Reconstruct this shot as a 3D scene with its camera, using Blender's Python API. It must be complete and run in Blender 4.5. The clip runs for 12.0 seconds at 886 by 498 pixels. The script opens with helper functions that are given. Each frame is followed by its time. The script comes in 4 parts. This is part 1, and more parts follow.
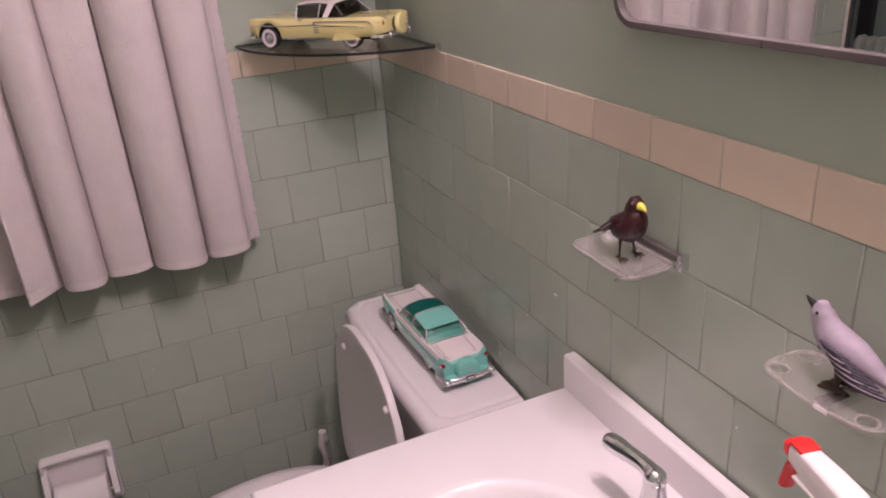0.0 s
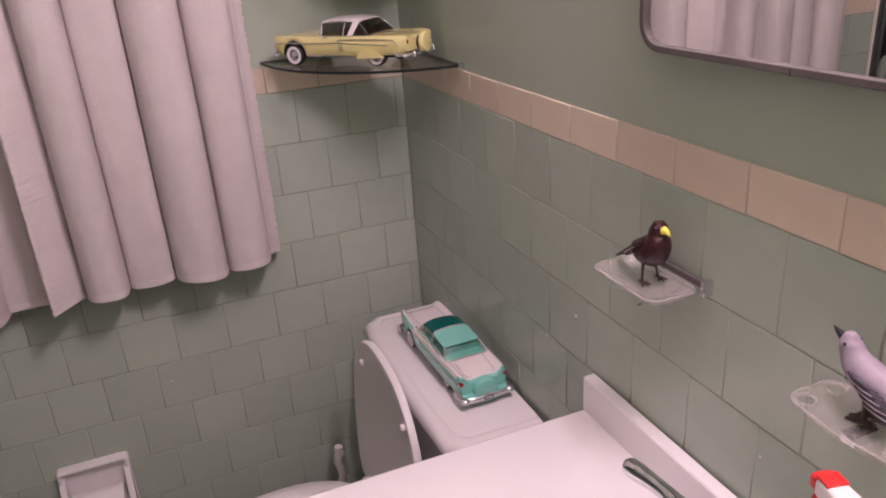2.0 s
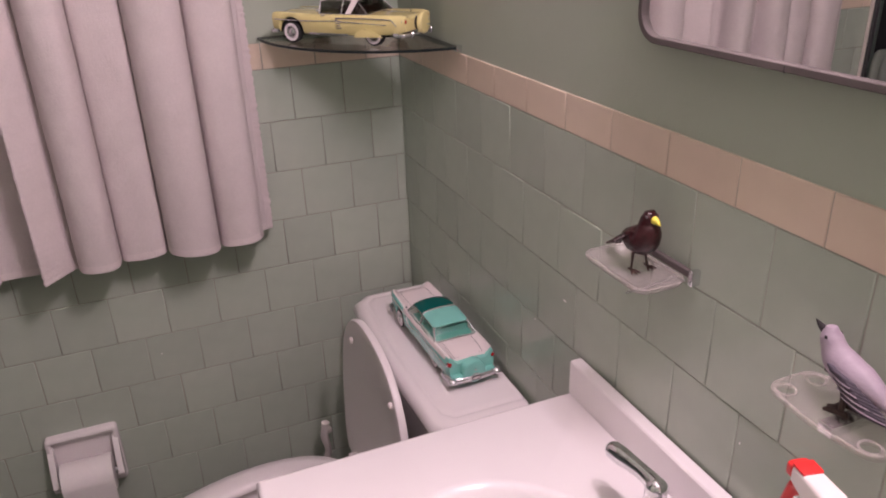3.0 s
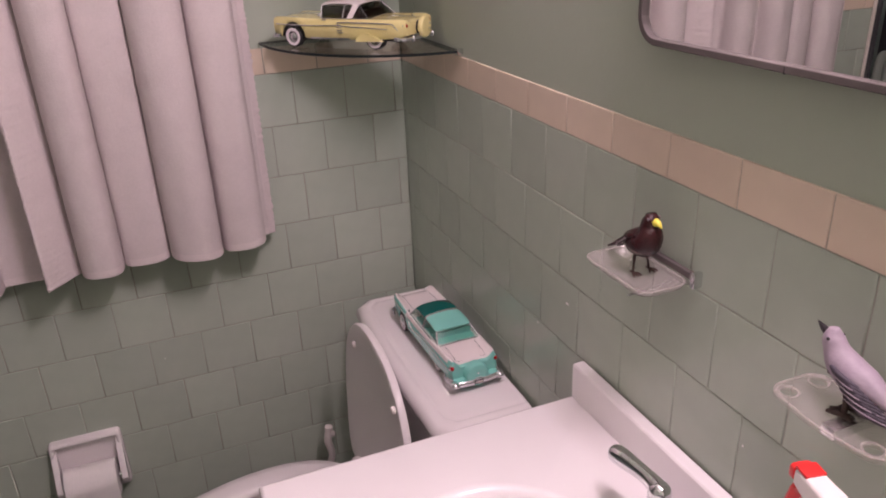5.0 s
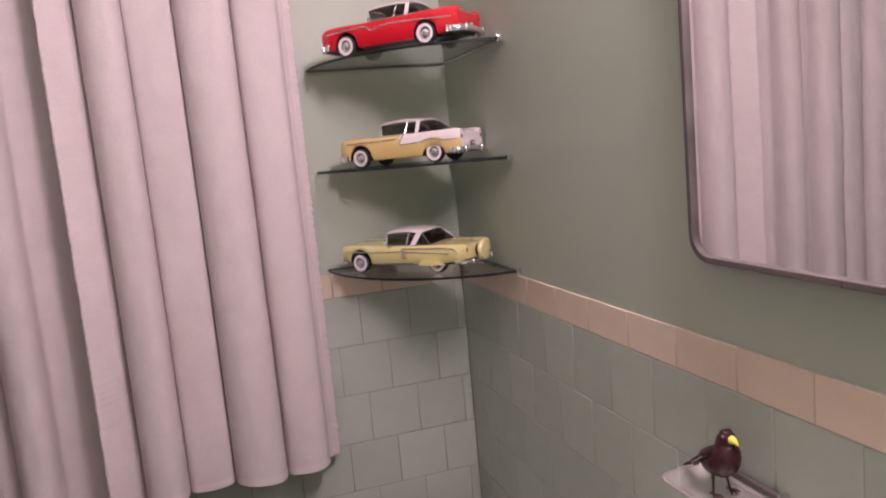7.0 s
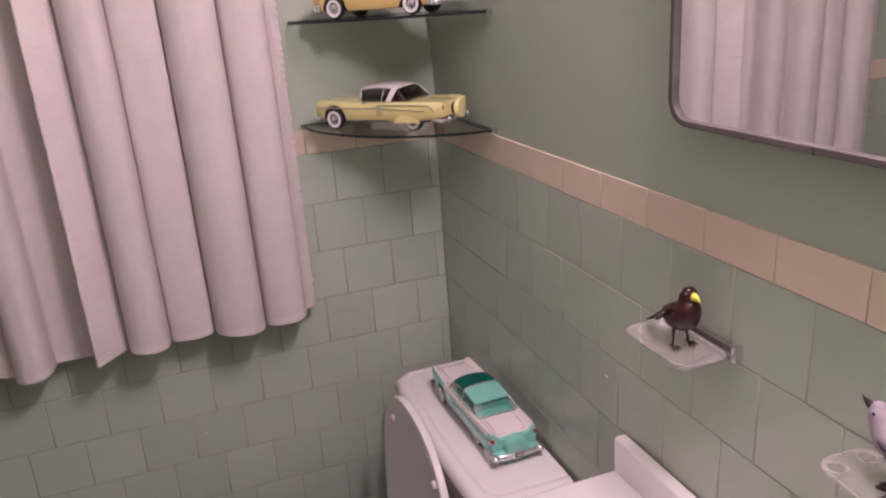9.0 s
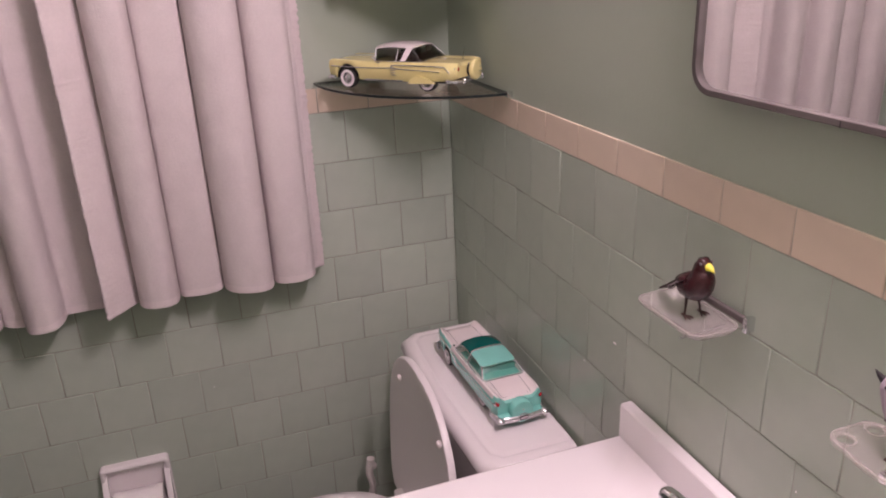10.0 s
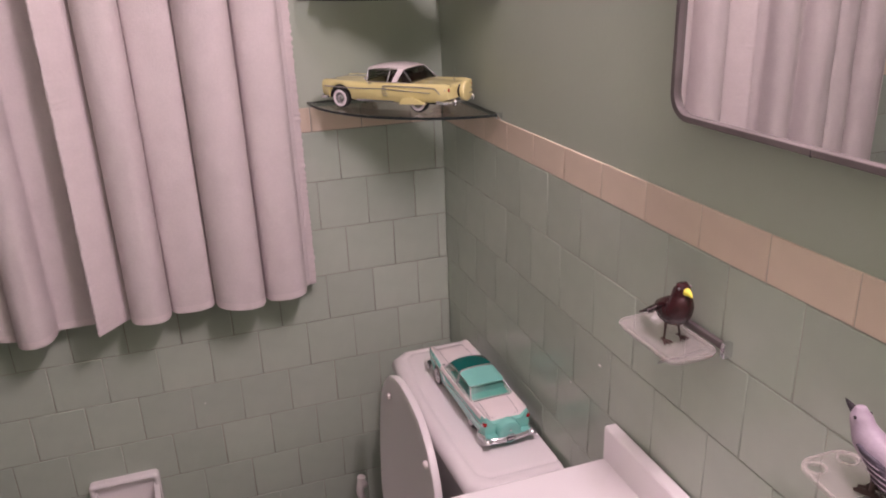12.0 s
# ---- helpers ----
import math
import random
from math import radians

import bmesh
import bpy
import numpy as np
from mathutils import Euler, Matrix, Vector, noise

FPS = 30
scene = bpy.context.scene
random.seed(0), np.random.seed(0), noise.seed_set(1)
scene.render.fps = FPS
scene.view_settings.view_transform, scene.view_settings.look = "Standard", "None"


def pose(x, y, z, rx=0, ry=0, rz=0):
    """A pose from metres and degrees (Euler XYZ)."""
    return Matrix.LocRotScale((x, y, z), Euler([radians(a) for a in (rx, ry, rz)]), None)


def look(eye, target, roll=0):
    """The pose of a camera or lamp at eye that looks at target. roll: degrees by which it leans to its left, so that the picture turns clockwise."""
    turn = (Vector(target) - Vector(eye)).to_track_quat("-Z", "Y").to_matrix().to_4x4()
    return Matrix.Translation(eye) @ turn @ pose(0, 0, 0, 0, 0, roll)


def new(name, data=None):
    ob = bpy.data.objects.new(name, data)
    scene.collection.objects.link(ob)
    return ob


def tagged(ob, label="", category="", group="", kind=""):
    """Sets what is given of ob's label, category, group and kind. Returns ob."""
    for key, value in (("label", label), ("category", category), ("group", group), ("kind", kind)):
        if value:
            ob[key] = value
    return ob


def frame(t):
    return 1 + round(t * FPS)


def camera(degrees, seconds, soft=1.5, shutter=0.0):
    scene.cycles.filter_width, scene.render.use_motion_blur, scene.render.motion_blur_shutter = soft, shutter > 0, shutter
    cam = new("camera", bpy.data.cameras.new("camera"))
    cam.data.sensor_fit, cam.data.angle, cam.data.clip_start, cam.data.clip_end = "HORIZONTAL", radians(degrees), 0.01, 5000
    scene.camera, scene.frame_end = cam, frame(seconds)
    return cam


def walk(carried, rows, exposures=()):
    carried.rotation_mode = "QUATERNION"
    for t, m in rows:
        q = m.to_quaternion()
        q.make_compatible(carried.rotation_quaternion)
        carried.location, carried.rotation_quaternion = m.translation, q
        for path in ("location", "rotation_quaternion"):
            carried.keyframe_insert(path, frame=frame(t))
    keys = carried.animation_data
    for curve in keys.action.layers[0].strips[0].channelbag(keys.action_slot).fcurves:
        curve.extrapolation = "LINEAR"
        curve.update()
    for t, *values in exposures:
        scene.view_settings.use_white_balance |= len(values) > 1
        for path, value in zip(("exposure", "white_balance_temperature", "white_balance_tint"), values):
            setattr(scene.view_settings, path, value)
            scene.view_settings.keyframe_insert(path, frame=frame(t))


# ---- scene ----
PATH = [
    (0, (-0.515, -1.55, 1.464), (0.17, 0.145, 0.653), -4.5),
    (0.5, (-0.515, -1.547, 1.468), (0.16, 0.164, 0.683), -4.6),
    (1, (-0.516, -1.546, 1.469), (0.163, 0.173, 0.704), -4.6),
    (1.5, (-0.515, -1.545, 1.469), (0.155, 0.183, 0.716), -4.8),
    (2, (-0.518, -1.545, 1.472), (0.132, 0.18, 0.697), -4.1),
    (2.5, (-0.521, -1.549, 1.477), (0.135, 0.169, 0.693), -3.3),
    (3, (-0.525, -1.551, 1.48), (0.141, 0.144, 0.653), -2.1),
    (3.2, (-0.53, -1.554, 1.477), (0.147, 0.134, 0.645), -1.7),
    (4.8, (-0.523, -1.553, 1.478), (0.137, 0.147, 0.656), -2.3),
    (5, (-0.522, -1.552, 1.479), (0.136, 0.151, 0.662), -2.5),
    (5.5, (-0.52, -1.555, 1.48), (0.126, 0.159, 0.676), -2.8),
    (6, (-0.521, -1.559, 1.479), (0.045, 0.215, 0.748), -4.6),
    (6.5, (-0.518, -1.561, 1.484), (0.068, 0.305, 1.063), -5.6),
    (6.7, (-0.522, -1.562, 1.489), (0.066, 0.316, 1.136), -5.5),
    (7, (-0.527, -1.564, 1.495), (0.064, 0.329, 1.228), -5.3),
    (7.3, (-0.53, -1.567, 1.499), (0.064, 0.336, 1.282), -5.0),
    (7.6, (-0.531, -1.569, 1.502), (0.061, 0.337, 1.295), -4.8),
    (7.9, (-0.532, -1.571, 1.502), (0.055, 0.332, 1.265), -4.7),
    (8.1, (-0.532, -1.571, 1.502), (0.047, 0.325, 1.22), -4.8),
    (8.3, (-0.532, -1.571, 1.501), (0.035, 0.315, 1.153), -5.0),
    (8.5, (-0.532, -1.57, 1.5), (0.021, 0.304, 1.075), -5.3),
    (9, (-0.539, -1.567, 1.5), (0.073, 0.225, 0.855), -4.1),
    (9.5, (-0.545, -1.562, 1.498), (0.068, 0.198, 0.773), -2.8),
    (10, (-0.553, -1.562, 1.501), (0.036, 0.201, 0.763), -2.6),
    (10.5, (-0.554, -1.566, 1.504), (0.027, 0.206, 0.782), -2.7),
    (11, (-0.538, -1.568, 1.501), (0.034, 0.207, 0.779), -3.0),
    (11.5, (-0.53, -1.571, 1.506), (0.052, 0.194, 0.767), -2.8),
    (12, (-0.527, -1.573, 1.51), (0.057, 0.207, 0.81), -2.2),
]
cam = camera(61.62, 12.0, soft=1.9, shutter=0.3)
walk(cam, [(t, look(eye, target, roll)) for t, eye, target, roll in PATH], exposures=[(0.0, 0.0), (6.0, 0.0), (9.5, 0.10), (12.0, 0.14)])

# ---- world and lamps ----
world = bpy.data.worlds.new("world")
scene.world = world
world.use_nodes = True
world.node_tree.nodes["Background"].inputs[0].default_value = (0.9, 0.85, 0.85, 1)
world.node_tree.nodes["Background"].inputs[1].default_value = 0.02

LAMP_COLOUR = (1.0, 0.752, 0.855)
LAMP_WATTS = 13.2
LAMP_AT = (-0.09, -1.27, 2.08)
BULBS = (0.14, 0.0, -0.14)
for dy in BULBS:
    bulb = bpy.data.lights.new("vanity_bulb_light", "POINT")
    bulb.energy, bulb.color, bulb.shadow_soft_size = LAMP_WATTS, LAMP_COLOUR, 0.05
    new("vanity_bulb_light", bulb).location = (LAMP_AT[0], LAMP_AT[1] + dy, LAMP_AT[2])


# ---- materials ----
def material(name, colour, rough=0.5, metal=0.0, tint=0.06, scale=40.0, bump=0.0, bump_scale=200.0, per_object=0.0,
             coat=0.0, spec=0.5, transmission=0.0, ior=1.45, stain=0.0, stain_colour=(0.3, 0.25, 0.2), rough_var=0.08, alpha=1.0):
    m = bpy.data.materials.new(name)
    m.use_nodes = True
    nt = m.node_tree
    n, link = nt.nodes, nt.links
    b = n["Principled BSDF"]
    b.inputs["Metallic"].default_value = metal
    b.inputs["IOR"].default_value = ior
    b.inputs["Specular IOR Level"].default_value = spec
    b.inputs["Coat Weight"].default_value = coat
    b.inputs["Coat Roughness"].default_value = 0.05
    b.inputs["Transmission Weight"].default_value = transmission
    b.inputs["Alpha"].default_value = alpha
    co = n.new("ShaderNodeTexCoord")
    fine = n.new("ShaderNodeTexNoise")
    fine.inputs["Scale"].default_value, fine.inputs["Detail"].default_value = scale, 5
    broad = n.new("ShaderNodeTexNoise")
    broad.inputs["Scale"].default_value, broad.inputs["Detail"].default_value = scale / 9, 3
    for t in (fine, broad):
        link.new(co.outputs["Object"], t.inputs["Vector"])
    add = n.new("ShaderNodeMath")
    add.operation = "ADD"
    link.new(fine.outputs["Fac"], add.inputs[0])
    link.new(broad.outputs["Fac"], add.inputs[1])
    ramp = n.new("ShaderNodeMapRange")
    ramp.inputs["From Min"].default_value, ramp.inputs["From Max"].default_value = 0.6, 1.4
    ramp.inputs["To Min"].default_value, ramp.inputs["To Max"].default_value = 1 - tint, 1 + tint
    link.new(add.outputs[0], ramp.inputs["Value"])
    value = ramp.outputs["Result"]
    if per_object:
        info = n.new("ShaderNodeObjectInfo")
        vary = n.new("ShaderNodeMapRange")
        vary.inputs["To Min"].default_value, vary.inputs["To Max"].default_value = 1 - per_object, 1 + per_object
        link.new(info.outputs["Random"], vary.inputs["Value"])
        mul = n.new("ShaderNodeMath")
        mul.operation = "MULTIPLY"
        link.new(value, mul.inputs[0])
        link.new(vary.outputs["Result"], mul.inputs[1])
        value = mul.outputs[0]
    mix = n.new("ShaderNodeVectorMath")
    mix.operation = "SCALE"
    mix.inputs[0].default_value = colour
    link.new(value, mix.inputs["Scale"])
    colour_out = mix.outputs["Vector"]
    if stain:
        patch = n.new("ShaderNodeTexNoise")
        patch.inputs["Scale"].default_value, patch.inputs["Detail"].default_value = scale / 4, 8
        link.new(co.outputs["Object"], patch.inputs["Vector"])
        cut = n.new("ShaderNodeMapRange")
        cut.inputs["From Min"].default_value, cut.inputs["From Max"].default_value = 0.55, 0.75
        cut.inputs["To Max"].default_value = stain
        link.new(patch.outputs["Fac"], cut.inputs["Value"])
        blend = n.new("ShaderNodeMix")
        blend.data_type = "RGBA"
        link.new(cut.outputs["Result"], blend.inputs[0])
        link.new(colour_out, blend.inputs[6])
        blend.inputs[7].default_value = (*stain_colour, 1)
        colour_out = blend.outputs[2]
    link.new(colour_out, b.inputs["Base Color"])
    rr = n.new("ShaderNodeMapRange")
    rr.inputs["From Min"].default_value, rr.inputs["From Max"].default_value = 0.3, 0.7
    rr.inputs["To Min"].default_value, rr.inputs["To Max"].default_value = max(0.0, rough - rough_var * rough), rough + rough_var * rough
    link.new(fine.outputs["Fac"], rr.inputs["Value"])
    link.new(rr.outputs["Result"], b.inputs["Roughness"])
    if bump:
        grain = n.new("ShaderNodeTexNoise")
        grain.inputs["Scale"].default_value, grain.inputs["Detail"].default_value = bump_scale, 4
        link.new(co.outputs["Object"], grain.inputs["Vector"])
        bp = n.new("ShaderNodeBump")
        bp.inputs["Strength"].default_value, bp.inputs["Distance"].default_value = bump, 0.002
        link.new(grain.outputs["Fac"], bp.inputs["Height"])
        link.new(bp.outputs["Normal"], b.inputs["Normal"])
    return m


def woven(name, colour):
    """Cotton cloth: a fine weave of warp and weft with slubs, some light passing through."""
    m = material(name, colour, rough=0.95, tint=0.05, scale=210, spec=0.1, rough_var=0.02)
    n, link = m.node_tree.nodes, m.node_tree.links
    b = n["Principled BSDF"]
    co = n.new("ShaderNodeTexCoord")
    heights = []
    for stretch in ((900, 900, 60), (70, 70, 900)):
        sc = n.new("ShaderNodeMapping")
        sc.inputs["Scale"].default_value = stretch
        link.new(co.outputs["Object"], sc.inputs["Vector"])
        t = n.new("ShaderNodeTexNoise")
        t.inputs["Scale"].default_value, t.inputs["Detail"].default_value = 1.0, 2
        link.new(sc.outputs["Vector"], t.inputs["Vector"])
        heights.append(t.outputs["Fac"])
    add = n.new("ShaderNodeMath")
    link.new(heights[0], add.inputs[0])
    link.new(heights[1], add.inputs[1])
    crease = n.new("ShaderNodeTexNoise")
    crease.inputs["Scale"].default_value, crease.inputs["Detail"].default_value = 22, 3
    link.new(co.outputs["Object"], crease.inputs["Vector"])
    bp = n.new("ShaderNodeBump")
    bp.inputs["Strength"].default_value, bp.inputs["Distance"].default_value = 0.6, 0.0016
    link.new(add.outputs[0], bp.inputs["Height"])
    bp2 = n.new("ShaderNodeBump")
    bp2.inputs["Strength"].default_value, bp2.inputs["Distance"].default_value = 0.25, 0.01
    link.new(crease.outputs["Fac"], bp2.inputs["Height"])
    link.new(bp.outputs["Normal"], bp2.inputs["Normal"])
    link.new(bp2.outputs["Normal"], b.inputs["Normal"])
    return m


def thin_clear(name, colour, milky, rough=0.02):
    """Thin clear glass or plastic: light passes straight through, tinted; gloss on top; milky: how much of it is cloudy."""
    m = material(name, (0.86, 0.80, 0.79), rough=max(rough, 0.3), tint=0.08, scale=70, bump=0.1, bump_scale=90)
    n, link = m.node_tree.nodes, m.node_tree.links
    clear = n.new("ShaderNodeBsdfTransparent")
    clear.inputs["Color"].default_value = (*colour, 1)
    cloudy = n.new("ShaderNodeMixShader")
    cloudy.inputs[0].default_value = milky
    link.new(clear.outputs[0], cloudy.inputs[1])
    link.new(n["Principled BSDF"].outputs[0], cloudy.inputs[2])
    gloss = n.new("ShaderNodeBsdfGlossy")
    gloss.inputs["Roughness"].default_value = rough
    facing = n.new("ShaderNodeLayerWeight")
    facing.inputs["Blend"].default_value = 0.5
    power = n.new("ShaderNodeMath")
    power.operation = "POWER"
    power.inputs[1].default_value = 4.0
    link.new(facing.outputs["Facing"], power.inputs[0])
    rim = n.new("ShaderNodeMath")
    rim.operation = "MULTIPLY_ADD"
    rim.inputs[1].default_value, rim.inputs[2].default_value = 0.55, 0.035
    link.new(power.outputs[0], rim.inputs[0])
    out = n.new("ShaderNodeMixShader")
    link.new(rim.outputs[0], out.inputs[0])
    link.new(cloudy.outputs[0], out.inputs[1])
    link.new(gloss.outputs[0], out.inputs[2])
    link.new(out.outputs[0], n["Material Output"].inputs["Surface"])
    return m


GREEN = (0.435, 0.495, 0.415)
PEACH = (0.72, 0.60, 0.48)
WHITE = (0.80, 0.76, 0.76)
M = {
    "green_tile": material("green_glazed_tile", GREEN, rough=0.16, tint=0.05, scale=30, bump=0.12, bump_scale=28, per_object=0.05, rough_var=0.4, stain=0.12, stain_colour=(0.46, 0.46, 0.38)),
    "peach_tile": material("peach_glazed_tile", PEACH, rough=0.2, tint=0.05, scale=30, bump=0.1, bump_scale=28, per_object=0.05, rough_var=0.3, stain=0.12, stain_colour=(0.6, 0.45, 0.36)),
    "grout": material("aged_grout", (0.33, 0.32, 0.265), rough=0.9, tint=0.3, scale=30, bump=0.4, bump_scale=300),
    "pale_grout": material("pale_grey_grout", (0.40, 0.40, 0.34), rough=0.9, tint=0.2, scale=30, bump=0.4, bump_scale=300),
    "green_paint": material("green_wall_paint", (0.41, 0.468, 0.38), rough=0.45, tint=0.03, scale=8, bump=0.15, bump_scale=120),
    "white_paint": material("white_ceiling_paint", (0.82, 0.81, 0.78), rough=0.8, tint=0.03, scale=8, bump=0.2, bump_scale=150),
    "trim_paint": material("cream_gloss_trim_paint", (0.72, 0.66, 0.60), rough=0.35, tint=0.05, scale=20),
    "floor": material("dark_green_floor_tile", (0.10, 0.105, 0.09), rough=0.4, tint=0.1, scale=25, bump=0.1),
    "dark_room": material("dim_hall_wall_paint", (0.34, 0.42, 0.37), rough=0.7, tint=0.05, scale=6),
    "porcelain": material("white_vitreous_china", WHITE, rough=0.12, tint=0.02, scale=12, coat=0.3, bump=0.03, bump_scale=15),
    "seat_plastic": material("white_seat_enamel", (0.78, 0.74, 0.74), rough=0.3, tint=0.02, scale=10),
    "marble": material("cast_white_marble", (0.88, 0.84, 0.85), rough=0.22, tint=0.025, scale=9, coat=0.3, bump=0.02, bump_scale=12),
    "cabinet": material("white_cabinet_paint", (0.7, 0.67, 0.65), rough=0.4, tint=0.03, scale=14),
    "chrome": material("chrome", (0.72, 0.73, 0.75), rough=0.1, metal=1.0, tint=0.05, scale=60, rough_var=0.5),
    "trim": material("bright_trim", (0.80, 0.80, 0.82), rough=0.22, metal=0.9, tint=0.05, scale=60),
    "steel": material("brushed_steel_frame", (0.135, 0.118, 0.113), rough=0.6, metal=0.35, tint=0.45, scale=22, rough_var=0.4),
    "mirror": material("silvered_mirror", (0.86, 0.87, 0.86), rough=0.005, metal=1.0, tint=0.004, scale=5),
    "cloth": woven("white_cotton_cloth", (0.64, 0.58, 0.575)),
    "hem": woven("white_cotton_hem", (0.69, 0.62, 0.615)),
    "shelf_glass": thin_clear("smoky_shelf_glass", (0.91, 0.935, 0.93), 0.0),
    "glass_edge": material("dark_polished_glass_edge", (0.014, 0.020, 0.020), rough=0.3, tint=0.2, scale=40, spec=0.3),
    "clear_plastic": thin_clear("frosted_clear_plastic", (0.95, 0.94, 0.93), 0.13, 0.25),
    "holder_plastic": thin_clear("clear_moulded_plastic", (0.95, 0.945, 0.93), 0.09, 0.1),
    "plastic_edge": thin_clear("bright_plastic_edge", (0.93, 0.92, 0.90), 0.19, 0.2),
    "rubber": material("black_rubber", (0.02, 0.02, 0.02), rough=0.6, tint=0.2, scale=90),
    "whitewall": material("white_sidewall_rubber", (0.78, 0.72, 0.74), rough=0.5, tint=0.04, scale=80),
    "yellow": material("pale_yellow_car_paint", (0.72, 0.645, 0.295), rough=0.18, tint=0.03, scale=50, coat=0.6),
    "ochre": material("golden_yellow_car_paint", (0.72, 0.54, 0.22), rough=0.18, tint=0.03, scale=50, coat=0.6),
    "car_white": material("ivory_car_paint", (0.80, 0.73, 0.72), rough=0.18, tint=0.02, scale=50, coat=0.6),
    "aqua": material("turquoise_car_paint", (0.22, 0.58, 0.50), rough=0.18, tint=0.03, scale=50, coat=0.6),
    "red": material("bright_red_car_paint", (0.62, 0.015, 0.03), rough=0.18, tint=0.03, scale=50, coat=0.6),
    "black": material("gloss_black_plastic", (0.015, 0.015, 0.017), rough=0.3, tint=0.1, scale=50),
    "car_glass": thin_clear("clear_model_glass", (0.62, 0.62, 0.60), 0.0),
    "aqua_car_glass": thin_clear("pale_aqua_model_glass", (0.90, 0.95, 0.93), 0.0),
    "grey_paint": material("dark_grey_door_paint", (0.06, 0.06, 0.065), rough=0.5, tint=0.1, scale=20),
    "green_glass": material("dark_green_acrylic", (0.0, 0.10, 0.085), rough=0.12, tint=0.05, scale=40, spec=0.25),
    "interior": material("dark_interior_plastic", (0.055, 0.022, 0.020), rough=0.6, tint=0.15, scale=60),
    "aqua_interior": material("aqua_interior_plastic", (0.2, 0.48, 0.43), rough=0.5, tint=0.15, scale=60),
    "lamp_red": material("red_tail_lens", (0.35, 0.01, 0.015), rough=0.12, tint=0.05, scale=60, coat=0.5),
    "lamp_clear": material("headlamp_lens", (0.8, 0.8, 0.8), rough=0.08, tint=0.03, scale=60, coat=0.5),
    "bird_brown": material("glazed_dark_brown_feathers", (0.037, 0.009, 0.011), rough=0.22, tint=0.5, scale=160, bump=0.5, bump_scale=350),
    "bird_lilac": material("lilac_grey_feathers", (0.34, 0.285, 0.335), rough=0.55, tint=0.12, scale=160, bump=0.15, bump_scale=350),
    "bird_pale": material("pale_grey_feather_edges", (0.22, 0.19, 0.20), rough=0.5, tint=0.3, scale=200),
    "beak_dark": material("blackish_beak", (0.018, 0.014, 0.018), rough=0.35, tint=0.2, scale=200),
    "bird_dark": material("slate_wing_feathers", (0.06, 0.050, 0.068), rough=0.55, tint=0.4, scale=200, bump=0.5, bump_scale=350),
    "bird_foot": material("dark_brown_feet", (0.05, 0.028, 0.022), rough=0.5, tint=0.3, scale=200),
    "beak_yellow": material("yellow_beak", (0.80, 0.72, 0.10), rough=0.35, tint=0.05, scale=100),
    "trigger_red": material("red_moulded_plastic", (0.75, 0.03, 0.03), rough=0.35, tint=0.04, scale=60),
    "white_plastic": material("white_moulded_plastic", (0.80, 0.74, 0.72), rough=0.35, tint=0.02, scale=40),
    "paper": material("white_tissue_paper", (0.84, 0.80, 0.79), rough=0.95, tint=0.03, scale=120, bump=0.5, bump_scale=500),
    "radiator": material("pale_green_radiator_enamel", (0.74, 0.80, 0.70), rough=0.35, tint=0.05, scale=20),
}


# ---- building blocks ----
def mesh_of(name, bm, mats, smooth=True):
    me = bpy.data.meshes.new(name)
    bm.normal_update()
    bm.to_mesh(me)
    bm.free()
    for m in mats if isinstance(mats, (list, tuple)) else [mats]:
        me.materials.append(m)
    for p in me.polygons:
        p.use_smooth = smooth
    return me


def part(name, bm, mats, parent=None, label="", smooth=True, m=None, edge=35):
    """One mesh object, under a thing or a part."""
    ob = new(name, mesh_of(name, bm, mats, smooth))
    if smooth:
        ob.data.set_sharp_from_angle(angle=radians(edge))
    if parent is not None:
        ob.parent = parent
    if m is not None:
        ob.matrix_basis = m
    if label:
        ob["label"] = label
    return ob


def thing(name, m, label, category, group="", kind=""):
    ob = new(name)
    ob.empty_display_size = 0.05
    ob.matrix_basis = m
    return tagged(ob, label, category, group, kind)


def box(bm, lo, hi, bevel=0.0, segments=2, mat=0):
    lo, hi = Vector(lo), Vector(hi)
    r = bmesh.ops.create_cube(bm, size=1.0, matrix=Matrix.Translation((lo + hi) / 2) @ Matrix.Diagonal((*(hi - lo), 1)))
    faces = {f for v in r["verts"] for f in v.link_faces}
    if bevel:
        edges = {e for v in r["verts"] for e in v.link_edges}
        out = bmesh.ops.bevel(bm, geom=list(edges), offset=bevel, segments=segments, affect="EDGES", profile=0.6)
        faces = {f for f in faces if f.is_valid} | set(out["faces"])
    for f in faces:
        if f.is_valid:
            f.material_index = mat
    return bm


def loft(bm, rings, closed=True, cap=True, mat=0):
    """A skin over rings of points."""
    vs = [[bm.verts.new(p) for p in ring] for ring in rings]
    n = len(vs[0])
    faces = []
    for a, b in zip(vs, vs[1:]):
        for i in range(n if closed else n - 1):
            j = (i + 1) % n
            faces.append(bm.faces.new((a[i], a[j], b[j], b[i])))
    if cap and closed:
        faces.append(bm.faces.new(vs[0][::-1]))
        faces.append(bm.faces.new(vs[-1]))
    for f in faces:
        f.material_index = mat
    return vs, faces


def lathe(bm, profile, m=Matrix(), n=24, mat=0, mats=None):
    """A turned form round z from (radius, height) pairs."""
    rings = [[m @ Vector((max(r, 1e-5) * math.cos(2 * math.pi * i / n), max(r, 1e-5) * math.sin(2 * math.pi * i / n), z)) for i in range(n)] for r, z in profile]
    vs, faces = loft(bm, rings, mat=mat)
    if mats:
        for k, mi in enumerate(mats):
            for i in range(n):
                faces[k * n + i].material_index = mi
    return bm


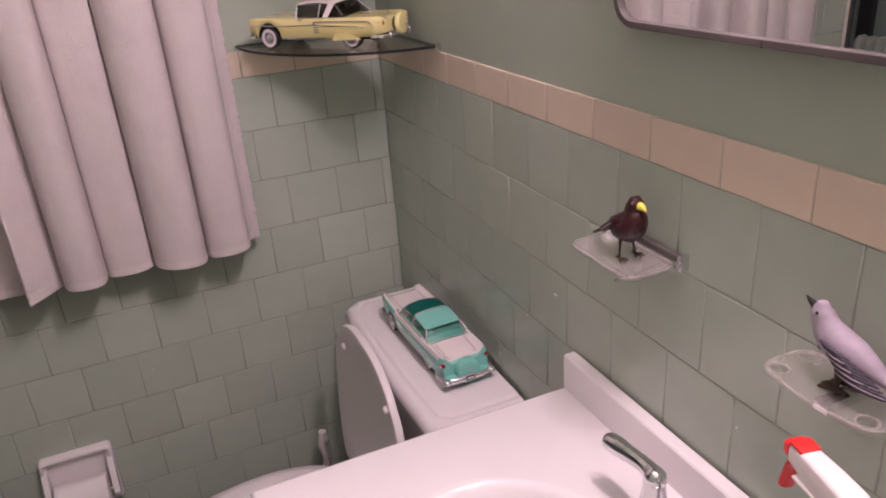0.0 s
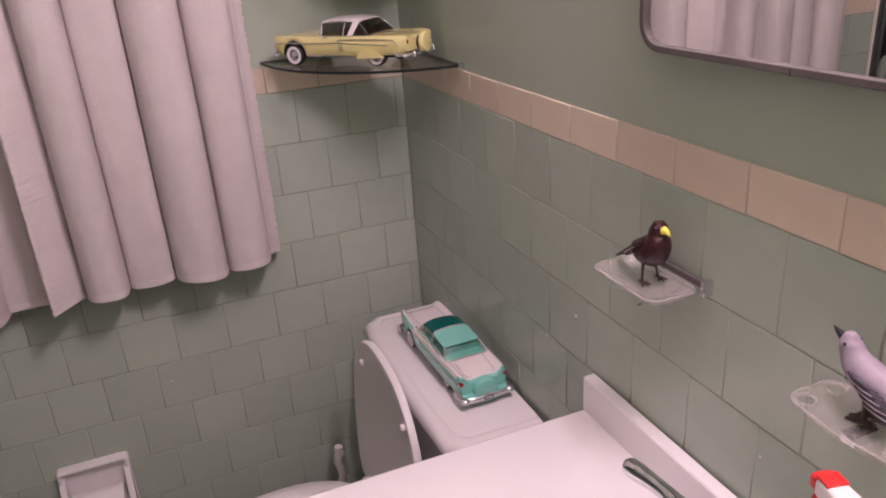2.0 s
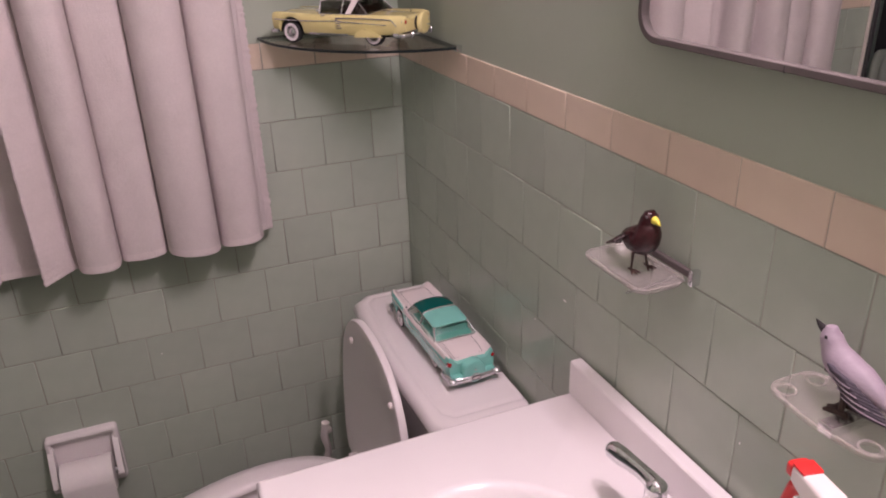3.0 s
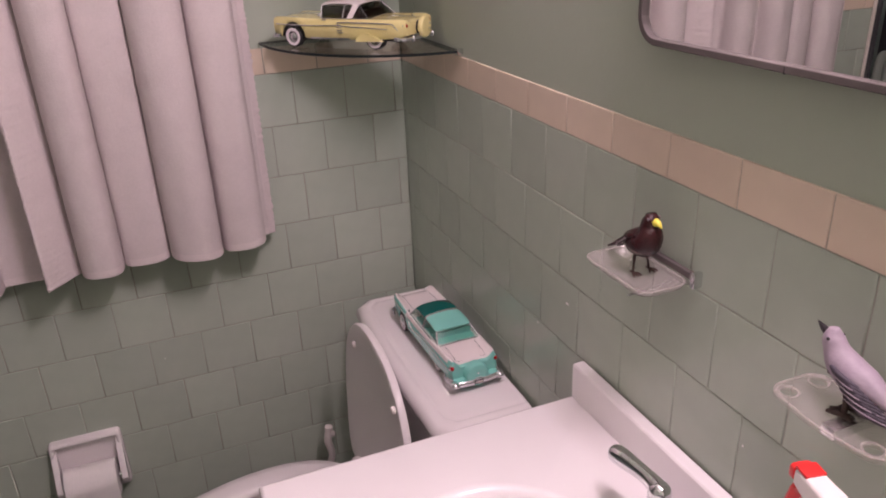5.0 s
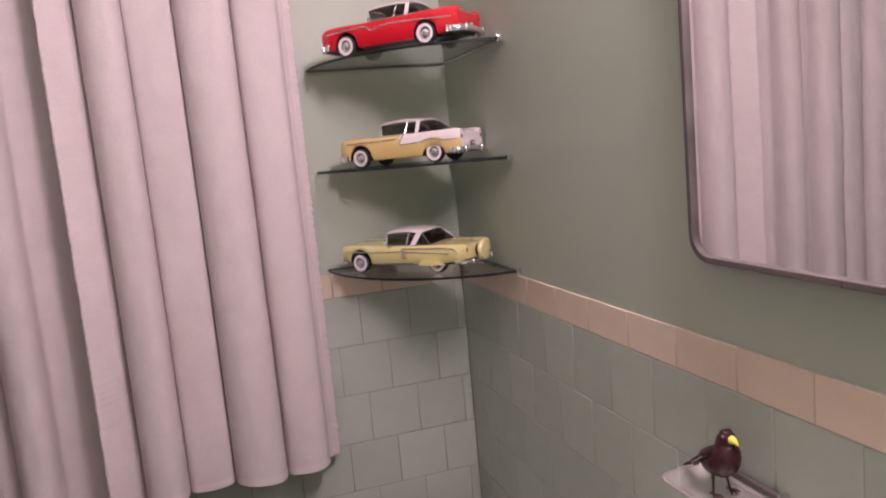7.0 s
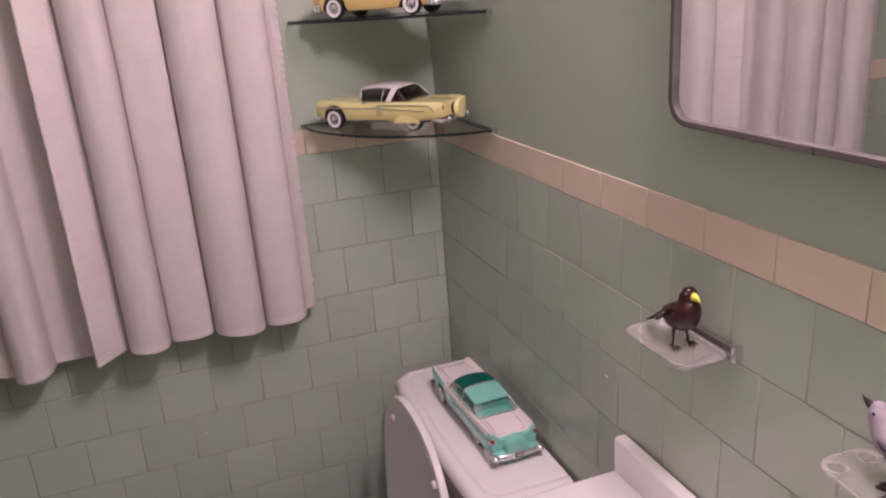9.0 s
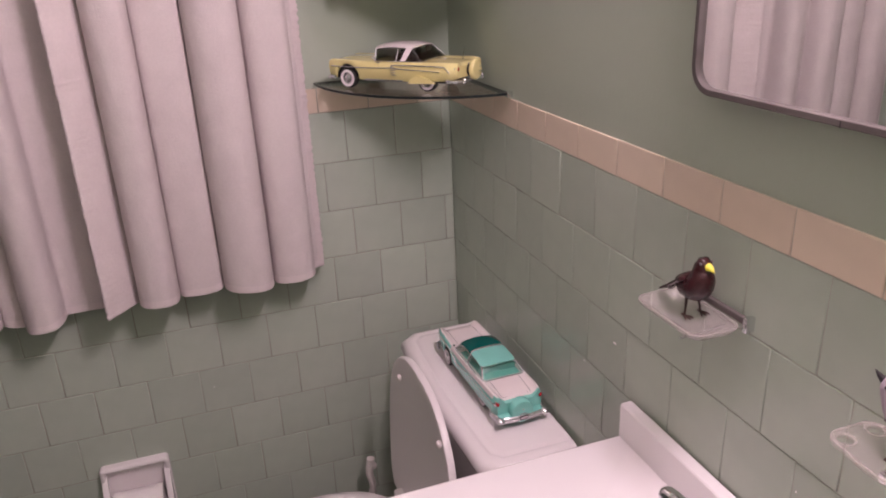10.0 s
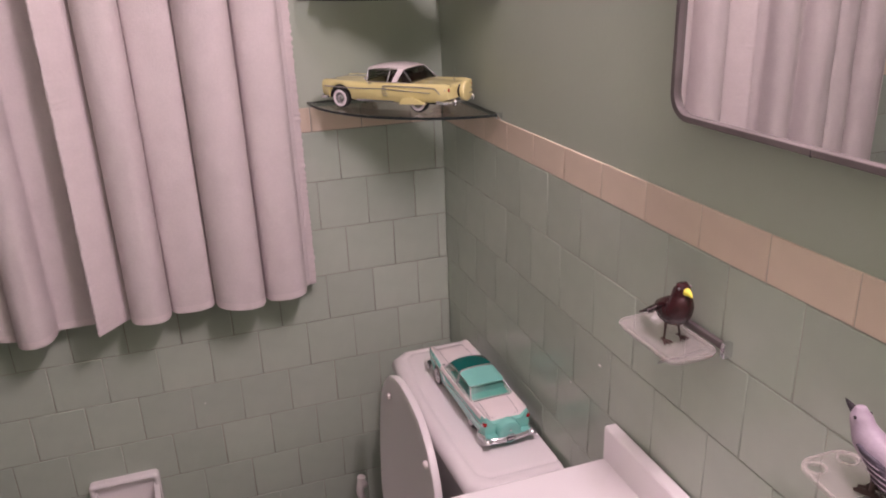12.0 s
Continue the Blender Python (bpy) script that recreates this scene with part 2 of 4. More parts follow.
def tube(bm, points, radius, n=8, mat=0):
    """A round bar along points; radius may be a list."""
    pts = [Vector(p) for p in points]
    radii = radius if isinstance(radius, (list, tuple)) else [radius] * len(pts)
    rings = []
    for i, p in enumerate(pts):
        d = (pts[min(i + 1, len(pts) - 1)] - pts[max(i - 1, 0)]).normalized()
        side = d.cross(Vector((0.13, 0.21, 1))).normalized()
        if side.length < 0.1:
            side = d.cross(Vector((1, 0, 0))).normalized()
        up = side.cross(d)
        rings.append([p + radii[i] * (math.cos(2 * math.pi * k / n) * side + math.sin(2 * math.pi * k / n) * up) for k in range(n)])
    loft(bm, rings, mat=mat)
    return bm


def smooth_line(points, n):
    """Points along a smooth curve through the given ones."""
    p = np.array(points, float)
    p = np.vstack([2 * p[0] - p[1], p, 2 * p[-1] - p[-2]])
    out = []
    for s in np.linspace(0, len(points) - 1 - 1e-6, n):
        i, u = int(s), s - int(s)
        a, b, c, d = p[i:i + 4]
        out.append(0.5 * (2 * b + (c - a) * u + (2 * a - 5 * b + 4 * c - d) * u * u + (3 * b - a - 3 * c + d) * u ** 3))
    return [tuple(q) for q in out]


def ellipsoid(bm, centre, radii, m=Matrix(), seg=16, rings=10, mat=0):
    r = bmesh.ops.create_uvsphere(bm, u_segments=seg, v_segments=rings, radius=1.0, matrix=Matrix.Translation(centre) @ m @ Matrix.Diagonal((*radii, 1)))
    for f in {f for v in r["verts"] for f in v.link_faces}:
        f.material_index = mat
    return bm


def rounded(w, h, r, n=6):
    """The outline of a rounded rectangle about the origin, anticlockwise."""
    out = []
    for cx, cy, a in ((w / 2 - r, h / 2 - r, 0), (-w / 2 + r, h / 2 - r, 90), (-w / 2 + r, -h / 2 + r, 180), (w / 2 - r, -h / 2 + r, 270)):
        for k in range(n + 1):
            q = radians(a + 90 * k / n)
            out.append((cx + r * math.cos(q), cy + r * math.sin(q)))
    return out


# ---- structure ----
TILE, TOP, CAP = 0.1095, 1.20, 0.053
LEFT, NEAR, HIGH = -1.42, -2.35, 2.42
GAP = 0.003


def plain(name, lo, hi, mat, label, category):
    ob = part(name, box(bmesh.new(), lo, hi), mat, smooth=False)
    return tagged(ob, label, category, kind="structure")


wall_back = plain("wall_north", (LEFT, GAP, 0), (0.12, 0.12, HIGH), M["green_paint"], "sage green painted wall over a glazed tile wainscot", "wall")
wall_right = plain("wall_east", (GAP, NEAR - 0.12, 0), (0.12, GAP, HIGH), M["green_paint"], "sage green painted wall with tile wainscot and mirror", "wall")
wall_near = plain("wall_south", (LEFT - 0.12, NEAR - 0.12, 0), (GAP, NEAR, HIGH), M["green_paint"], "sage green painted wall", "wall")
bm = bmesh.new()
box(bm, (LEFT - 0.12, NEAR, 0), (LEFT, -0.85, HIGH))
box(bm, (LEFT - 0.12, -0.85, 2.03), (LEFT, GAP, HIGH))
wall_left = tagged(part("wall_west", bm, M["green_paint"], smooth=False), "sage green painted wall with an open doorway", "wall", kind="structure")
plain("floor", (LEFT - 1.3, NEAR - 0.12, -0.1), (0.12, 1.42, 0), M["floor"], "dark grey green bathroom floor", "floor")
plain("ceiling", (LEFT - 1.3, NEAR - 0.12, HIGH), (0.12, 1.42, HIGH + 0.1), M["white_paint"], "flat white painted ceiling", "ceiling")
plain("wall_hall_west", (LEFT - 1.3, NEAR - 0.12, 0), (LEFT - 1.2, 1.42, HIGH), M["dark_room"], "dim painted hall wall", "wall")
plain("wall_hall_east", (LEFT - 0.06, 0.12, 0), (LEFT, 1.3, HIGH), M["dark_room"], "dim painted hall wall", "wall")
plain("wall_hall_north", (LEFT - 1.2, 1.3, 0), (LEFT, 1.42, HIGH), M["dark_room"], "dim painted hall wall", "wall")
plain("wall_hall_south", (LEFT - 1.2, -1.5, 0), (LEFT - 0.12, -1.4, HIGH), M["dark_room"], "dim painted hall wall", "wall")

door_frame = thing("door_1", pose(LEFT, -0.47, 0), "cream painted door casing round an open doorway", "door frame", kind="structure")
for a, b in (((-0.001, 0.458, 0), (0.007, 0.4675, 2.03)), ((-0.13, -0.45, 0), (0.018, -0.385, 2.1)), ((-0.13, -0.385, 2.03), (0.018, 0.466, 2.1))):
    part("casing", box(bmesh.new(), a, b, 0.004), M["trim_paint"], door_frame)
part("jamb", box(bmesh.new(), (-0.014, 0.452, 0), (-0.002, 0.5, 2.03), 0.002), M["grey_paint"], door_frame, "dark grey painted door jamb")

plain("door_2", (-2.622, 0.82, 0), (-2.595, 0.89, 2.05), M["grey_paint"], "dark grey door post in the dim hall", "door post")


# ---- bath fixtures ----
def make_toilet():
    t = thing("toilet", pose(0, -0.36, 0), "white china toilet with close tank and raised lid", "toilet")
    # tank, with its bowed front and chamfered corners
    def outline(grow, z, back=-0.008):
        pts = [(back, 0.26 + grow), (-0.15 - grow * 0.5, 0.26 + grow), (-0.178 - grow, 0.235 + grow * 0.7)]
        pts += [(-0.178 - grow - 0.008 * math.cos(math.pi * s / 2), 0.235 * -s) for s in np.linspace(-0.8, 0.8, 9)]
        pts += [(-0.178 - grow, -0.235 - grow * 0.7), (-0.15 - grow * 0.5, -0.26 - grow), (back, -0.26 - grow)]
        return [Vector((x, y, z)) for x, y in pts]
    bm = bmesh.new()
    loft(bm, [outline(-0.045, 0.37), outline(-0.03, 0.40), outline(-0.012, 0.60), outline(-0.010, 0.664)])
    part("tank", bm, M["porcelain"], t)
    bm = bmesh.new()
    loft(bm, [outline(-0.004, 0.662), outline(0.003, 0.666), outline(0.006, 0.676), outline(0.002, 0.690), outline(-0.006, 0.697), outline(-0.018, 0.700), outline(-0.0215, 0.6978), outline(-0.0255, 0.6978), outline(-0.029, 0.6996), outline(-0.036, 0.700)])
    part("tank_lid", bm, M["porcelain"], t, "white china tank lid with a stepped rim", edge=50)
    # bowl
    def oval(cx, rx, ry, z, n=40):
        return [Vector((cx + rx * math.cos(2 * math.pi * i / n) - (0.03 * math.cos(4 * math.pi * i / n) if rx > 0.12 else 0), ry * math.sin(2 * math.pi * i / n), z)) for i in range(n)]
    bm = bmesh.new()
    loft(bm, [oval(-0.36, 0.16, 0.11, 0.0), oval(-0.37, 0.15, 0.10, 0.06), oval(-0.40, 0.16, 0.11, 0.16), oval(-0.45, 0.22, 0.165, 0.29), oval(-0.46, 0.245, 0.170, 0.335), oval(-0.46, 0.25, 0.172, 0.358),
              oval(-0.46, 0.245, 0.168, 0.366), oval(-0.465, 0.19, 0.135, 0.363), oval(-0.465, 0.175, 0.125, 0.338), oval(-0.46, 0.13, 0.09, 0.24), oval(-0.44, 0.06, 0.05, 0.17)])
    part("bowl", bm, M["porcelain"], t, edge=60)
    bm = bmesh.new()
    loft(bm, [oval(-0.465, 0.165, 0.115, 0.370), oval(-0.46, 0.25, 0.172, 0.370), oval(-0.46, 0.255, 0.176, 0.377), oval(-0.46, 0.25, 0.172, 0.385), oval(-0.462, 0.22, 0.155, 0.388), oval(-0.465, 0.175, 0.122, 0.384), oval(-0.465, 0.165, 0.115, 0.370)], cap=False)
    part("seat", bm, M["seat_plastic"], t, edge=60)
    # raised lid leaning on the tank: rounded top, tapering towards it
    rows = [(0.40, 0.175), (0.44, 0.196), (0.55, 0.204), (0.63, 0.198), (0.68, 0.184), (0.715, 0.160), (0.742, 0.130), (0.763, 0.088), (0.772, 0.045), (0.774, 0.012)]
    rows = smooth_line(rows, 28)
    def lid_ring(shrink, dx):
        left = [Vector((-0.236 + (z - 0.40) * 0.055 + dx, w - shrink - 0.024, z - 0.010 - (shrink * 1.0 if z > 0.6 else -shrink * 0.3))) for z, w in rows]
        right = [Vector((v.x, -v.y - 0.048, v.z)) for v in reversed(left)]
        return left + right
    bm = bmesh.new()
    loft(bm, [lid_ring(0.018, -0.0085), lid_ring(0.010, -0.010), lid_ring(0.002, -0.008), lid_ring(0.0, -0.002), lid_ring(0.002, 0.005), lid_ring(0.010, 0.008)])
    lid = part("lid", bm, M["seat_plastic"], t, "raised white toilet lid showing its underside", edge=50)
    for y, z in ((0.082, 0.698), (-0.166, 0.702)):
        bm = bmesh.new()
        lathe(bm, [(0.006, 0), (0.0075, 0.002), (0.0065, 0.006), (0.003, 0.008)], pose(-0.2445 + (z - 0.40) * 0.055, y, z, 0, -90, 0), n=14)
        part("bumper", bm, M["white_plastic"], lid)
    for y in (0.07, -0.07):
        bm = bmesh.new()
        box(bm, (-0.262, y - 0.018, 0.362), (-0.222, y + 0.018, 0.420), 0.006)
        part("hinge", bm, M["seat_plastic"], t)
    bm = bmesh.new()
    tube(bm, [(-0.182, 0.19, 0.62), (-0.198, 0.19, 0.62), (-0.200, 0.17, 0.618), (-0.200, 0.13, 0.612)], 0.005)
    part("flush_lever", bm, M["chrome"], t)
    return t


make_toilet()


def make_brush():
    b = thing("toilet_brush", pose(-0.275, -0.085, 0), "white plastic toilet brush standing by the wall", "toilet brush")
    bm = bmesh.new()
    lathe(bm, [(0.045, 0.0), (0.05, 0.004), (0.045, 0.10), (0.040, 0.12), (0.036, 0.12), (0.036, 0.03), (0.0, 0.03)], n=24)
    part("holder", bm, M["white_plastic"], b)
    bm = bmesh.new()
    line = smooth_line([(0.0, 0, 0.05), (0.002, 0, 0.17), (-0.006, 0.0, 0.24), (0.006, 0.0, 0.29), (0.000, 0.0, 0.33), (0.004, 0, 0.355), (0.006, 0, 0.372)], 40)
    ellipsoid(bm, (0.012, -0.004, 0.352), (0.007, 0.006, 0.010), seg=12, rings=8)
    tube(bm, line, [0.006 + 0.004 * min(1, i / 30) for i in range(40)], n=10)
    part("handle", bm, M["white_plastic"], b)


make_brush()

VAN_Z, VAN_Y0, VAN_Y1, VAN_X = 0.823, -0.762, -1.52, -0.485


def make_vanity():
    v = thing("vanity_cabinet", pose(0, 0, 0), "white painted vanity cabinet under the marble top", "cabinet")
    part("body", box(bmesh.new(), (-0.455, VAN_Y1 + 0.015, 0.09), (-0.004, VAN_Y0 - 0.015, VAN_Z - 0.032), 0.003), M["cabinet"], v)
    part("plinth", box(bmesh.new(), (-0.40, VAN_Y1 + 0.02, 0.0), (-0.004, VAN_Y0 - 0.02, 0.0895)), M["cabinet"], v)
    for y0, y1, k in ((VAN_Y0 - 0.03, -1.135, VAN_Y0 - 0.065), (-1.147, VAN_Y1 + 0.03, -1.185)):
        bm = bmesh.new()
        box(bm, (-0.473, y1, 0.12), (-0.456, y0, VAN_Z - 0.05), 0.004)
        box(bm, (-0.478, y1 + 0.05, 0.17), (-0.4735, y0 - 0.05, VAN_Z - 0.10), 0.002)
        door = part("door", bm, M["cabinet"], v)
        bm = bmesh.new()
        tube(bm, smooth_line([(-0.472, k, 0.66), (-0.50, k, 0.664), (-0.507, k, 0.70), (-0.50, k, 0.736), (-0.472, k, 0.74)], 16), 0.005)
        part("handle", bm, M["chrome"], door)
    top = thing("countertop", pose(0, 0, 0), "white cast marble vanity top with moulded oval basin", "countertop")
    cx, cy, rx, ry = -0.255, -1.14, 0.165, 0.255
    n = 96
    outer = []
    x0, x1, y0, y1 = VAN_X, -0.003, VAN_Y1, VAN_Y0
    for i in range(n):
        a = 2 * math.pi * i / n
        dx, dy = math.cos(a), math.sin(a)
        s = min((x1 - cx if dx > 0 else cx - x0) / max(abs(dx), 1e-9), (y1 - cy if dy > 0 else cy - y0) / max(abs(dy), 1e-9))
        outer.append([cx + s * dx, cy + s * dy])
    for c in ((x0, y0), (x0, y1), (x1, y0), (x1, y1)):
        k = min(range(n), key=lambda q: (outer[q][0] - c[0]) ** 2 + (outer[q][1] - c[1]) ** 2)
        outer[k] = list(c)
    def edge(inset, z):
        return [Vector((min(max(x, x0 + inset), x1), min(max(y, y0 + inset), y1 - inset), z)) for x, y in outer]
    def oval(s, z):
        return [Vector((cx + rx * s * math.cos(2 * math.pi * i / n), cy + ry * s * math.sin(2 * math.pi * i / n), z)) for i in range(n)]
    bm = bmesh.new()
    Z = VAN_Z
    loft(bm, [edge(0.004, Z - 0.031), edge(0.0, Z - 0.028), edge(0.0, Z - 0.006), edge(0.002, Z - 0.002), edge(0.006, Z), oval(1.05, Z), oval(1.03, Z + 0.0015), oval(1.0, Z - 0.001), oval(0.975, Z - 0.008), oval(0.93, Z - 0.03),
              oval(0.85, Z - 0.07), oval(0.70, Z - 0.105), oval(0.45, Z - 0.125), oval(0.12, Z - 0.13)], cap=False)
    part("slab", bm, M["marble"], top, edge=60)
    bm = bmesh.new()
    box(bm, (-0.024, VAN_Y1, Z - 0.004), (-0.003, VAN_Y0 - 0.0006, Z + 0.056), 0.0055, 3)
    part("backsplash", bm, M["marble"], top)
    bm = bmesh.new()
    lathe(bm, [(0.021, 0), (0.022, 0.003), (0.016, 0.004), (0.0, 0.003)], pose(cx, cy, Z - 0.131))
    part("drain", bm, M["chrome"], top)


make_vanity()


def make_faucet():
    f = thing("faucet", pose(-0.085, -1.105, VAN_Z), "chrome basin faucet with a curved lever handle", "faucet")
    bm = bmesh.new()
    rings = []
    for s, z in ((1.0, 0.0), (1.0, 0.006), (0.93, 0.011), (0.8, 0.013)):
        rings.append([Vector((y * s, x * s, z)) for x, y in rounded(0.155, 0.05, 0.0245)])
    loft(bm, rings)
    part("base_plate", bm, M["chrome"], f)
    for s in (1, -1):
        bm = bmesh.new()
        lathe(bm, [(0.022, 0.012), (0.0215, 0.018), (0.0175, 0.030), (0.0145, 0.044), (0.0125, 0.058), (0.0125, 0.068), (0.009, 0.075), (0.0, 0.077)], pose(0, 0.060 * s, 0), n=24)
        stem = part("stem", bm, M["chrome"], f)
        bm = bmesh.new()
        line = smooth_line([(0, 0.057 * s, 0.072), (0, 0.068 * s, 0.0755), (-0.001, 0.085 * s, 0.076), (-0.003, 0.107 * s, 0.074), (-0.006, 0.130 * s, 0.0725)], 24)
        tube(bm, line, [0.0128 - 0.0030 * math.sin(math.pi * min(1, i / 20)) - 0.0012 * (i / 23) for i in range(24)], n=16)
        ellipsoid(bm, line[-1], (0.0114, 0.0114, 0.0114), seg=14, rings=8)
        ellipsoid(bm, line[1], (0.0132, 0.0132, 0.0122), seg=16, rings=10)
        part("lever", bm, M["chrome"], stem)
    bm = bmesh.new()
    line = smooth_line([(0, 0, 0.01), (-0.005, 0, 0.05), (-0.03, 0, 0.078), (-0.075, 0, 0.08), (-0.11, 0, 0.068), (-0.118, 0, 0.055)], 24)
    tube(bm, line, [0.015 - 0.004 * i / 23 for i in range(24)], n=14)
    part("spout", bm, M["chrome"], f)


make_faucet()


def make_spray():
    s = thing("spray_bottle", pose(-0.117, -1.287, VAN_Z + 0.001, 0, 0, -13) @ Matrix.Scale(0.79, 4), "white spray bottle with a red trigger on the vanity", "spray bottle")
    bm = bmesh.new()
    rings = []
    for z, w, d in ((0, 0.070, 0.046), (0.004, 0.076, 0.052), (0.155, 0.076, 0.052), (0.20, 0.066, 0.046), (0.23, 0.040, 0.034), (0.25, 0.026, 0.026), (0.262, 0.025, 0.025)):
        rings.append([Vector((x, y, z)) for y, x in rounded(w, d, min(w, d) * 0.4)])
    loft(bm, rings)
    part("bottle", bm, M["white_plastic"], s)
    bm = bmesh.new()
    lathe(bm, [(0.0155, 0.205), (0.016, 0.208), (0.016, 0.226), (0.013, 0.230)], pose(0, 0, 0.052), n=24)
    part("collar", bm, M["white_plastic"], s)
    bm = bmesh.new()
    rings = []
    for y, zl, zh, w in ((-0.034, 0.245, 0.262, 0.020), (-0.028, 0.236, 0.268, 0.026), (0.0, 0.228, 0.272, 0.028), (0.03, 0.236, 0.273, 0.026), (0.06, 0.247, 0.272, 0.024), (0.075, 0.250, 0.270, 0.022)):
        rings.append([Vector((x, y, (zl + zh) / 2 + z + 0.052)) for x, z in rounded(w, zh - zl, 0.0045, 3)])
    loft(bm, rings)
    box(bm, (-0.0148, -0.025, 0.2935), (0.0148, 0.062, 0.2965), 0.001)
    part("sprayer_head", bm, M["white_plastic"], s)
    bm = bmesh.new()
    rings = []
    for y, w, h in ((0.0755, 0.020, 0.014), (0.077, 0.0225, 0.0165), (0.083, 0.0225, 0.0165), (0.085, 0.020, 0.014)):
        rings.append([Vector((x, y, 0.314 + z)) for x, z in rounded(w, h, 0.004, 3)])
    loft(bm, rings)
    box(bm, (-0.0110, 0.058, 0.3222), (0.0110, 0.0765, 0.3262), 0.0015)
    part("nozzle", bm, M["trigger_red"], s)
    bm = bmesh.new()
    line = smooth_line([(0, 0.062, 0.304), (0, 0.076, 0.297), (0, 0.081, 0.284), (0, 0.086, 0.264)], 14)
    rings = [[Vector((0.0095 * math.cos(a), p[1] + 0.006 * math.sin(a), p[2] + 0.002 * math.sin(a))) for a in np.linspace(0, 2 * math.pi, 12, endpoint=False)] for p in line]
    loft(bm, rings)
    part("trigger", bm, M["trigger_red"], s)


make_spray()


# ---- window curtain ----
def fold_line(pieces):
    """The curtain's plan from right to left. A piece is (x0, x1, y0, bulge): an arched fold; or (x0, x1, y0, None, y1): a straight run."""
    out = []
    for x0, x1, y0, bulge, *y1 in pieces:
        if bulge is None:
            out += [(x0 + (x1 - x0) * q, y0 + (y1[0] - y0) * q) for q in np.linspace(0, 0.96, 14)]
        else:
            for a in np.linspace(0, math.pi, 36):
                # steep beside the valleys, broad and flat on top, fuller on the side of the room
                c = math.copysign(abs(math.cos(a)) ** 0.85, math.cos(a))
                out.append(((x0 + x1) / 2 + (x0 - x1) / 2 * c, y0 - bulge * math.sin(a) ** 0.72 * (1.0 + 0.10 * math.cos(a))))
    return np.array(out)


def make_panel(name, label, pieces, z_top, z_low, hems):
    line = fold_line(pieces)
    count = len(line)
    nz = 90
    top_y = -0.066
    def point(i, k, off=0.0):
        u, s = i / (count - 1), k / nz
        x, y = line[i]
        # folds are shallower at the rod and swing out at the hem
        depth = 0.72 + 0.28 * s
        z = z_top + (z_low - z_top) * s
        wob = noise.noise((x * 9, z * 2.3, 1.7)) * 0.006 * s + noise.noise((x * 30, z * 9, 4.2)) * 0.0016 + noise.noise((x * 60, z * 34 + x * 25, 2.2)) * 0.0007
        shift = noise.noise((x * 4, z * 1.4, 8.1)) * 0.006 * (1 - s)
        y -= 0.003 * (1 - 0.6 * s) * noise.noise((x * 26, z * 0.9, 3.0))
        zz = z + 0.004 * math.sin(u * 17) * s
        return Vector((x + shift, min(-0.010, top_y + (y - top_y) * depth + wob) - off, zz))
    def sheet(bm, rows_, off, thick):
        front = [[bm.verts.new(point(i, k, off)) for i in range(count)] for k in rows_]
        back = [[bm.verts.new(point(i, k, off - thick)) for i in range(count)] for k in rows_]
        R, C = len(rows_), count
        for k in range(R - 1):
            for i in range(C - 1):
                bm.faces.new((front[k][i], front[k][i + 1], front[k + 1][i + 1], front[k + 1][i]))
                bm.faces.new((back[k][i], back[k + 1][i], back[k + 1][i + 1], back[k][i + 1]))
        for k in range(R - 1):
            bm.faces.new((front[k][0], front[k + 1][0], back[k + 1][0], back[k][0]))
            bm.faces.new((front[k][-1], back[k][-1], back[k + 1][-1], front[k + 1][-1]))
        for i in range(C - 1):
            bm.faces.new((front[-1][i], front[-1][i + 1], back[-1][i + 1], back[-1][i]))
            bm.faces.new((front[0][i], back[0][i], back[0][i + 1], front[0][i + 1]))
        bmesh.ops.recalc_face_normals(bm, faces=bm.faces)
    p = thing(name, pose(0, 0, 0), label, "curtain", "window curtain panels")
    bm = bmesh.new()
    sheet(bm, range(nz + 1), 0.0, 0.0012)
    part("cloth", bm, M["cloth"], p, edge=180)
    bm = bmesh.new()
    sheet(bm, [nz - 1.15, nz - 0.6, nz + 0.02], 0.0003, 0.0018)
    part("bottom_hem", bm, M["hem"], p, edge=40)
    for lo, hi, pucker in hems:
        # the stitched edge draws up into small scallops
        bm = bmesh.new()
        rows = []
        outer = lo == 0
        for j, k in enumerate(np.linspace(0, nz, 420)):
            z = z_top + (z_low - z_top) * k / nz
            wave = 0.5 + 0.5 * math.sin(z * 2 * math.pi / 0.0135 + 5.0 * noise.noise((z * 31, lo, 5)))
            puck = pucker * (wave * (0.5 + 0.6 * noise.noise((z * 40, lo, 1))) + 0.5 * noise.noise((z * 120, lo, 2)))
            row = []
            for n_, i in enumerate(range(lo, hi)):
                q = n_ / (hi - lo - 1)
                edge_ness = 1 - q if outer else q
                row.append(point(i, k) + Vector((puck * edge_ness * (1 if outer else -1), -0.0014 - 0.35 * abs(puck) * edge_ness, 0)))
            rows.append(row)
        loft(bm, [row + [q + Vector((0, 0.003, 0)) for q in reversed(row)] for row in rows])
        bmesh.ops.recalc_face_normals(bm, faces=bm.faces)
        part("side_hem", bm, M["hem"], p, "puckered stitched side hem", edge=180)
    return p


